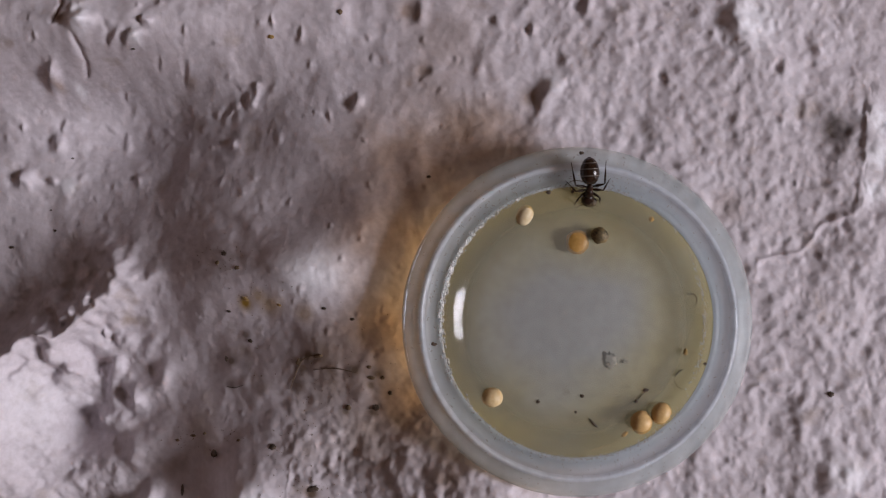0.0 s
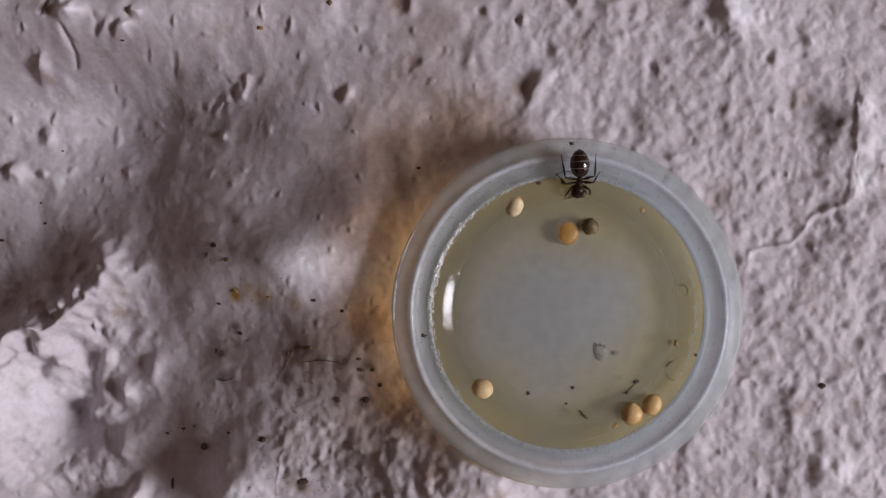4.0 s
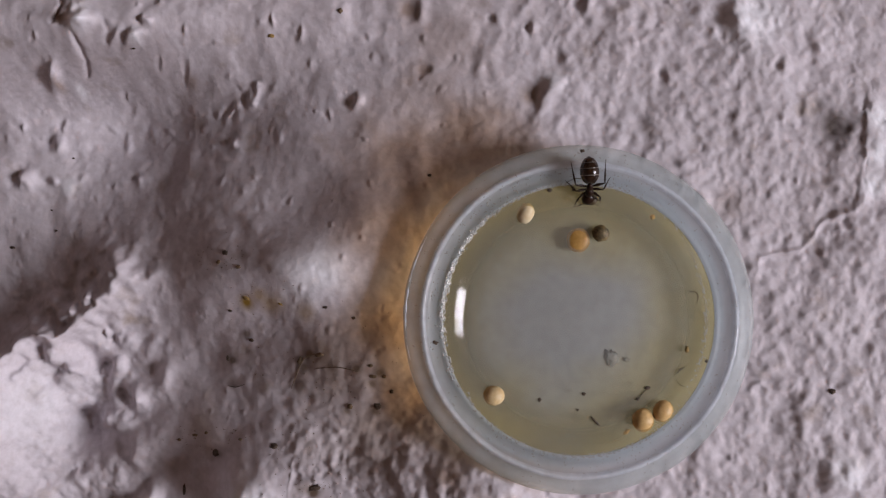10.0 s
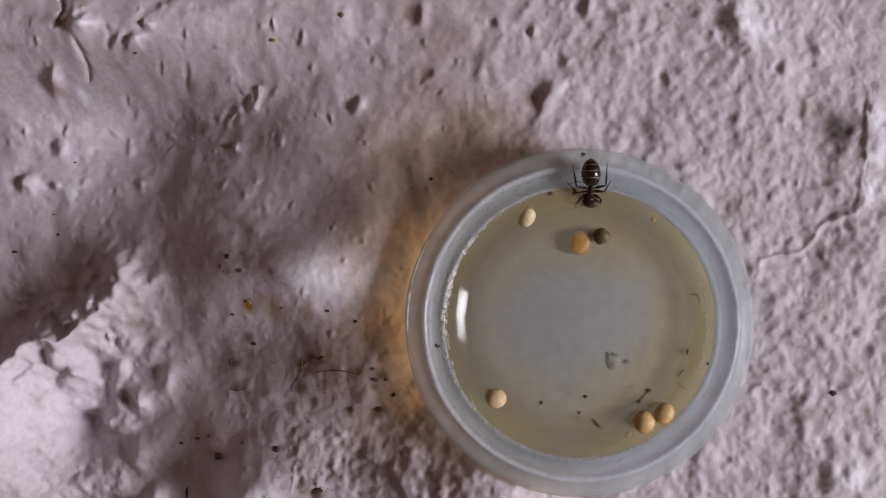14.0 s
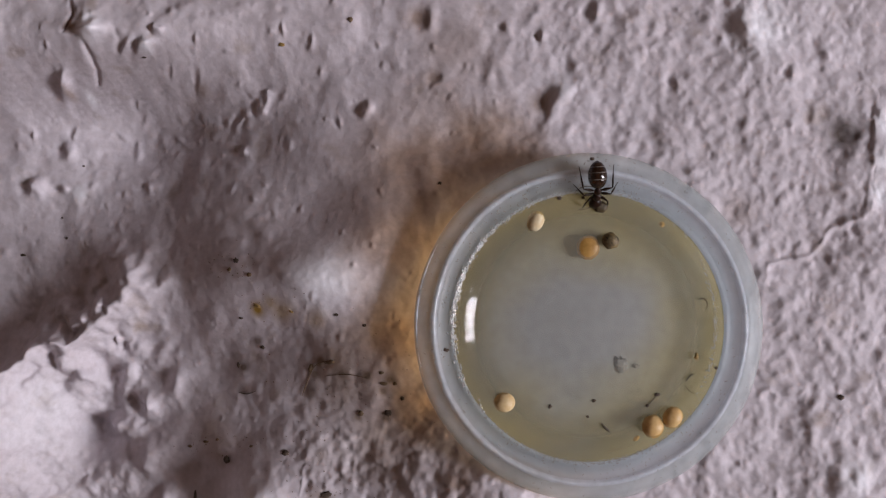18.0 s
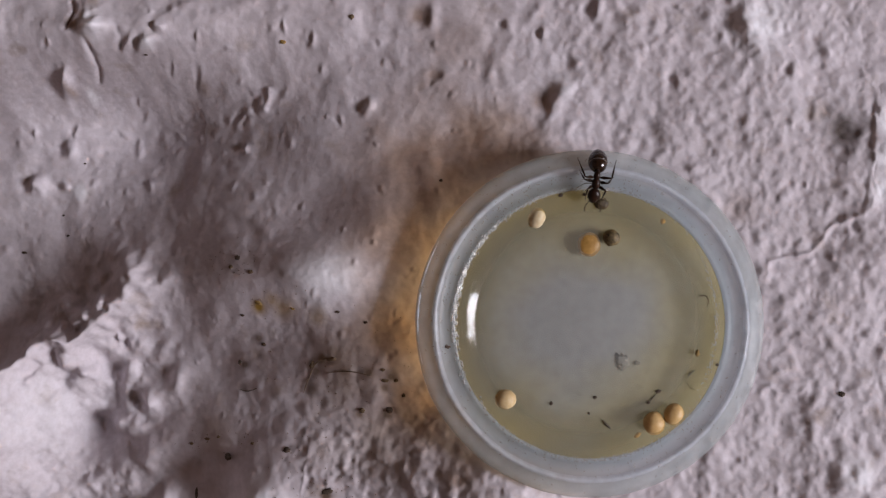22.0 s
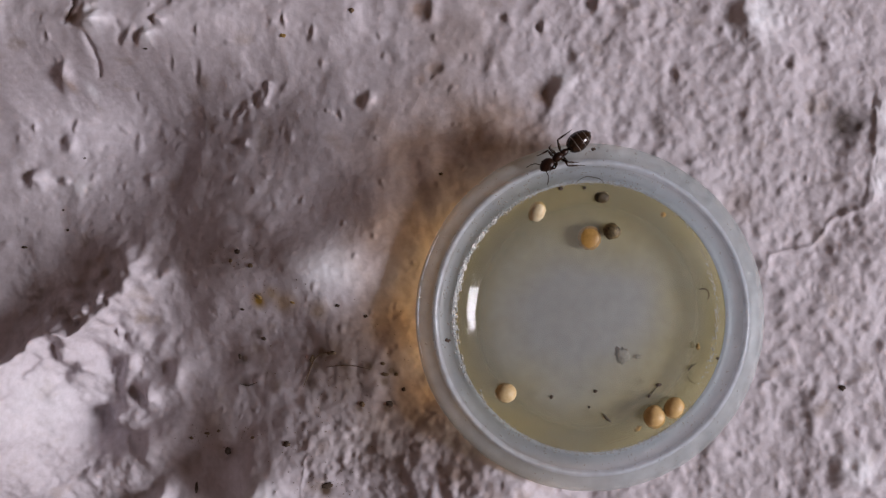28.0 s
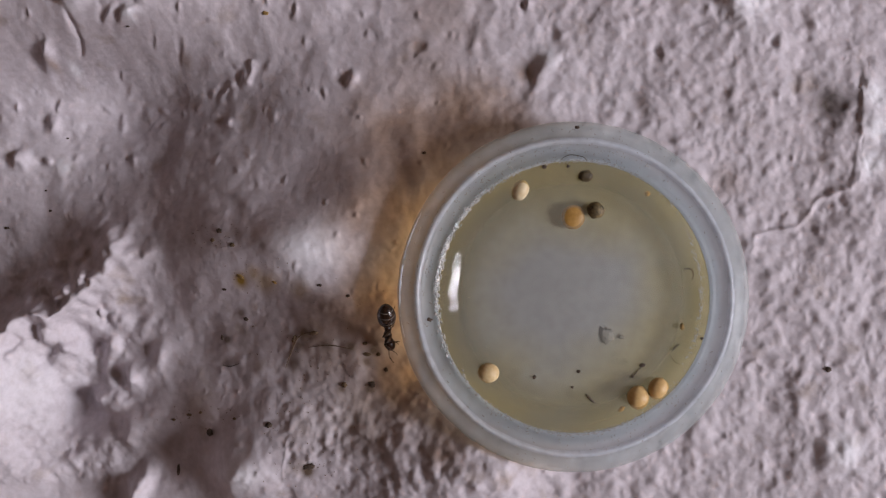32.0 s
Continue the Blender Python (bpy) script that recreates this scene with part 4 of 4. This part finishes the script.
ant.scale = (1.1, 1.1, 1.1)


def segment(a, b, r0, r1, mid=None):
    a, b = Vector(a), Vector(b)
    mid = mid or (r0 + r1) / 2
    return tube([a, a.lerp(b, 0.15), a.lerp(b, 0.45), a.lerp(b, 0.85), b], [r0 * 0.6, r0, mid, r1, r1 * 0.6], 8)


def ant_body():
    bm = blob(0.33, 0.48, 0.33, 11, 0.03, 3)
    for v in bm.verts:
        v.co += Vector((0, 0.22, 0.92))
    back = blob(0.26, 0.44, 0.28, 12, 0.03, 3)
    for v in back.verts:
        v.co += Vector((0, -0.36, 0.84))
    me = bpy.data.meshes.new("piece")
    back.to_mesh(me)
    back.free()
    bm.from_mesh(me)
    bpy.data.meshes.remove(me)
    part("mesosoma", bm, CHITIN, ant)
    bm = blob(0.13, 0.10, 0.24, 13, 0.03, 2)
    for v in bm.verts:
        v.co += Vector((0, -0.80, 0.80))
    part("petiole", bm, CHITIN, ant)


ant_body()

head = blob(0.51, 0.64, 0.42, 14, 0.02, 3)
for v in head.verts:
    v.co.x *= 1.0 - 0.22 * max(v.co.y, 0) / 0.52
    v.co += Vector((0, 0.48, -0.04))
head = part("head", head, CHITIN, ant)
for side in (-1, 1):
    eye = blob(0.05, 0.10, 0.09, 15, 0.0, 2)
    for v in eye.verts:
        v.co += Vector((side * 0.43, 0.60, 0.10))
    part("eye", eye, CHITIN, head)
    part("mandible", segment((side * 0.18, 0.92, -0.12), (side * 0.04, 1.14, -0.16), 0.07, 0.03), LIMB, head)
HEAD_AT = (0, 0.76, 0.95)
head.location = Vector(HEAD_AT) * MM


def gaster_mesh(lo, hi, swell):
    """A slice of the gaster between two stations along it."""
    prof = []
    for i in range(9):
        s = lo + (hi - lo) * i / 8
        r = 0.74 * (math.sin(math.pi * min(s ** 0.86, 1.0)) ** 0.5) * swell
        prof.append((max(r, 0.015), -2.15 * s))
    bm = lathe(prof, 28, 0.0, False)
    bmesh.ops.holes_fill(bm, edges=bm.edges)
    for v in bm.verts:
        v.co = Vector((v.co.x, v.co.z, v.co.y * 0.98))
    bmesh.ops.recalc_face_normals(bm, faces=bm.faces)
    return bm


gaster = part("gaster", gaster_mesh(0.0, 0.995, 0.965), GASTER, ant)
for lo, hi in ((0.03, 0.32), (0.345, 0.57), (0.59, 0.78), (0.795, 0.94)):
    part("plate", gaster_mesh(lo, hi, 1.0), GASTER, gaster)
for lo, hi in ((0.32, 0.345), (0.57, 0.59), (0.78, 0.795)):
    part("band", gaster_mesh(lo, hi, 0.99), BAND, gaster, "pale band between the plates")
GASTER_AT = (0, -0.74, 0.84)
gaster.location = Vector(GASTER_AT) * MM

# name of a leg: hip, spread in degrees, length
LEGS = []
for side in (-1, 1):
    for hip, spread_deg, size, bend in ((0.42, 30, 1.0, 0.45), (0.12, -2, 1.15, -0.30), (-0.22, -20, 1.32, -0.72)):
        k = side * bend if side > 0 else -bend * side * -1
        turn = spread_deg if side > 0 else 180 - spread_deg
        knee = Vector((0.76 * size, 0, 0.42))
        shin = Vector((0.38 * size, k * size, -0.64))
        femur = part("leg", segment((0, 0, 0), knee, 0.075, 0.07, 0.13), LIMB, ant)
        tibia = part("tibia", segment((0, 0, 0), shin, 0.07, 0.05, 0.08), LIMB, femur)
        toe = shin + shin.normalized() * 0.3
        tarsus = part("tarsus", tube([shin, (toe.x, toe.y, toe.z), (toe.x + 0.12, toe.y + 0.3 * k, toe.z - 0.08)], [0.036, 0.03, 0.02], 6), LIMB, femur)
        tibia.location = tarsus.location = knee * MM
        femur.matrix_basis = pose(side * 0.17 * MM, hip * MM, 0.66 * MM, 0, 0, turn)
        LEGS.append((femur, side, hip, turn, (tibia, tarsus), knee))

FEELERS = []
for side in (-1, 1):
    scape = part("antenna", segment((0, 0, 0), (side * 0.48, 0.34, 0.10), 0.032, 0.036), LIMB, head)
    part("flagellum", tube([(side * 0.48, 0.34, 0.10), (side * 0.66, 0.66, 0.02), (side * 0.74, 1.0, -0.12)], [0.03, 0.034, 0.038], 6), LIMB, scape)
    scape.location = Vector((side * 0.16, 0.74, 0.12)) * MM
    FEELERS.append((scape, side))


# seconds; east, north, height in millimetres; pitch, lean, heading in degrees; then the pitch of head and gaster
ANT = [
    (0.0, 12.55, 4.99, 3.50, -60, 0, 183, -6, 54),
    (3.0, 12.55, 4.83, 3.50, -60, 0, 183, -6, 54),
    (6.0, 12.52, 4.85, 3.50, -60, 0, 183, -6, 54),
    (9.0, 12.49, 4.86, 3.50, -60, 0, 184, -6, 54),
    (14.0, 12.47, 4.96, 3.50, -60, 0, 182, -6, 54),
    (17.0, 12.30, 5.17, 3.50, -60, 0, 183, -6, 54),
    (20.0, 12.32, 5.14, 3.50, -60, 0, 183, -6, 54),
    (20.5, 12.19, 5.66, 3.40, -40, 0, 175, -20, 40),
    (21.0, 12.10, 6.01, 3.90, -18, 0, 180, -20, 48),
    (21.5, 12.10, 5.94, 3.90, -16, 0, 178, -20, 50),
    (22.0, 12.08, 6.04, 4.00, -15, 0, 173, -20, 52),
    (22.5, 12.06, 6.16, 4.00, -14, 0, 172, -20, 52),
    (23.0, 11.96, 6.36, 4.10, -12, 0, 172, -20, 52),
    (23.5, 11.88, 6.48, 4.20, -11, 0, 169, -19, 50),
    (24.0, 11.66, 6.70, 4.30, -9, 0, 161, -18, 48),
    (24.5, 11.45, 7.12, 4.40, -5, 0, 156, -16, 45),
    (25.0, 11.50, 7.27, 4.50, -2, 0, 150, -15, 42),
    (25.2, 11.40, 7.63, 4.50, 0, 0, 133, -12, 40),
    (25.5, 11.56, 7.81, 4.50, 2, 0, 126, -12, 35),
    (26.5, 10.09, 8.03, 4.30, 0, 8, 115, -10, 15),
    (27.5, 8.66, 8.13, 4.10, 0, 12, 108, -8, 0),
    (27.7, 8.80, 8.02, 4.10, 0, 12, 113, -10, -2),
    (27.9, 8.92, 7.64, 4.20, 0, 8, 124, -12, -4),
    (28.1, 9.01, 7.55, 4.20, 0, 8, 128, -12, -4),
    (28.3, 8.94, 7.54, 4.20, 0, 8, 127, -12, -4),
    (28.6, 8.81, 7.43, 4.20, 0, 8, 126, -12, -4),
    (28.8, 8.68, 7.51, 4.20, 0, 8, 123, -12, -4),
    (29.0, 8.08, 7.71, 4.10, 0, 10, 117, -10, 0),
    (29.2, 7.52, 7.55, 4.10, 0, 14, 115, -8, 0),
    (29.4, 6.41, 7.29, 4.00, 0, 20, 114, -5, 0),
    (29.6, 5.02, 6.90, 3.90, 0, 29, 117, -5, 0),
    (29.8, 3.52, 6.30, 3.90, 0, 35, 121, -5, 0),
    (30.0, 1.40, 5.12, 3.80, 0, 42, 130, -5, 0),
    (30.2, 0.43, 3.73, 3.70, 0, 50, 139, -5, 0),
    (30.4, -0.77, 2.51, 3.60, 0, 56, 137, -5, 0),
    (30.6, -1.96, 0.92, 3.40, 0, 64, 148, -5, 0),
    (30.8, -2.62, -0.50, 3.30, 0, 70, 156, -5, 0),
    (31.0, -3.29, -2.73, 3.10, 0, 76, 168, -5, 0),
    (31.2, -3.59, -5.16, 2.90, 0, 80, 172, -5, 0),
    (31.4, -3.78, -7.07, 2.70, -2, 82, 172, -5, 0),
    (31.7, -4.18, -8.44, 2.40, -5, 82, 171, -5, 0),
    (32.0, -3.99, -9.20, 2.10, -8, 80, 175, -5, 0),
]


def rows_at(t, column):
    for a, b in zip(ANT, ANT[1:]):
        if t <= b[0]:
            k = (t - a[0]) / (b[0] - a[0])
            return a[column] + (b[column] - a[column]) * k
    return ANT[-1][column]


def motions():
    rows = []
    for t, x, y, z, pitch, lean, heading, _, _ in ANT:
        # the row names the middle of the body; its feet stand 0.9 mm below, along its own up
        dive = -38 * min(max((t - 30.9) / 1.0, 0), 1)
        turn = pose(0, 0, 0, 0, 0, heading) @ pose(0, 0, 0, dive) @ pose(0, 0, 0, pitch, lean)
        foot = Vector((x, y, z + 0.95)) - turn.to_3x3() @ Vector((0, 0, 0.95))
        rows.append((t, Matrix.Translation(foot * MM) @ turn))
    walk(ant, rows)
    times = [0.5 * i for i in range(41)] + [20.5 + 0.25 * i for i in range(20)] + [25.5 + 0.1 * i for i in range(66)]
    walk(head, [(t, pose(0, HEAD_AT[1] * MM, HEAD_AT[2] * MM, rows_at(t, 7) + 2 * math.sin(2.1 * t), 0, 2.5 * math.sin(1.3 * t))) for t in times])
    walk(gaster, [(t, pose(0, GASTER_AT[1] * MM, GASTER_AT[2] * MM, -rows_at(t, 8) * -1 + 1.5 * math.sin(2.6 * t), 0, 0)) for t in times])
    way, last = 0.0, ANT[0]
    steps = []
    for i in range(321):
        t = i * 0.1
        x, y = rows_at(t, 1), rows_at(t, 2)
        way += math.hypot(x - last[1], y - last[2]) if i else 0.0
        last = (t, x, y)
        steps.append((t, way))
    for n, (leg, side, hip, turn, shins, knee) in enumerate(LEGS):
        tripod = (n % 3 + (n > 2)) % 2 * math.pi
        leg_rows, shin_rows = [], []
        for t, w in steps:
            phase = w / 1.6 * math.pi + tripod
            going = min(max((t - 20.4) / 0.4, 0), 1)
            swing = 20 * math.sin(phase) * going
            lift = 12 * max(math.cos(phase), 0) * going
            level = -rows_at(t, 4) * 0.6
            leg_rows.append((t, pose(side * 0.17 * MM, hip * MM, 0.66 * MM, level, 0, 0) @ pose(0, 0, 0, 0, 0, turn + side * (swing + (20 * going if hip < 0 else 0))) @ pose(0, 0, 0, 0, -lift - 10 * going, 0)))
            shin_rows.append((t, pose(knee.x * MM, knee.y * MM, knee.z * MM, 0, going * (30 + 10 * math.sin(phase)), 0)))
        walk(leg, leg_rows[::2])
        for shin_part in shins:
            walk(shin_part, shin_rows[::2])
    for feeler, side in FEELERS:
        f = []
        for i in range(161):
            t = i * 0.2
            busy = 1.0 if t > 20.4 else 0.35
            a = busy * (22 * math.sin(2.3 * t + side) + 10 * math.sin(5.1 * t + 2 * side))
            f.append((t, pose(side * 0.16 * MM, 0.74 * MM, 0.12 * MM, 0, 0, -side * 8 + a)))
        walk(feeler, f)

motions()
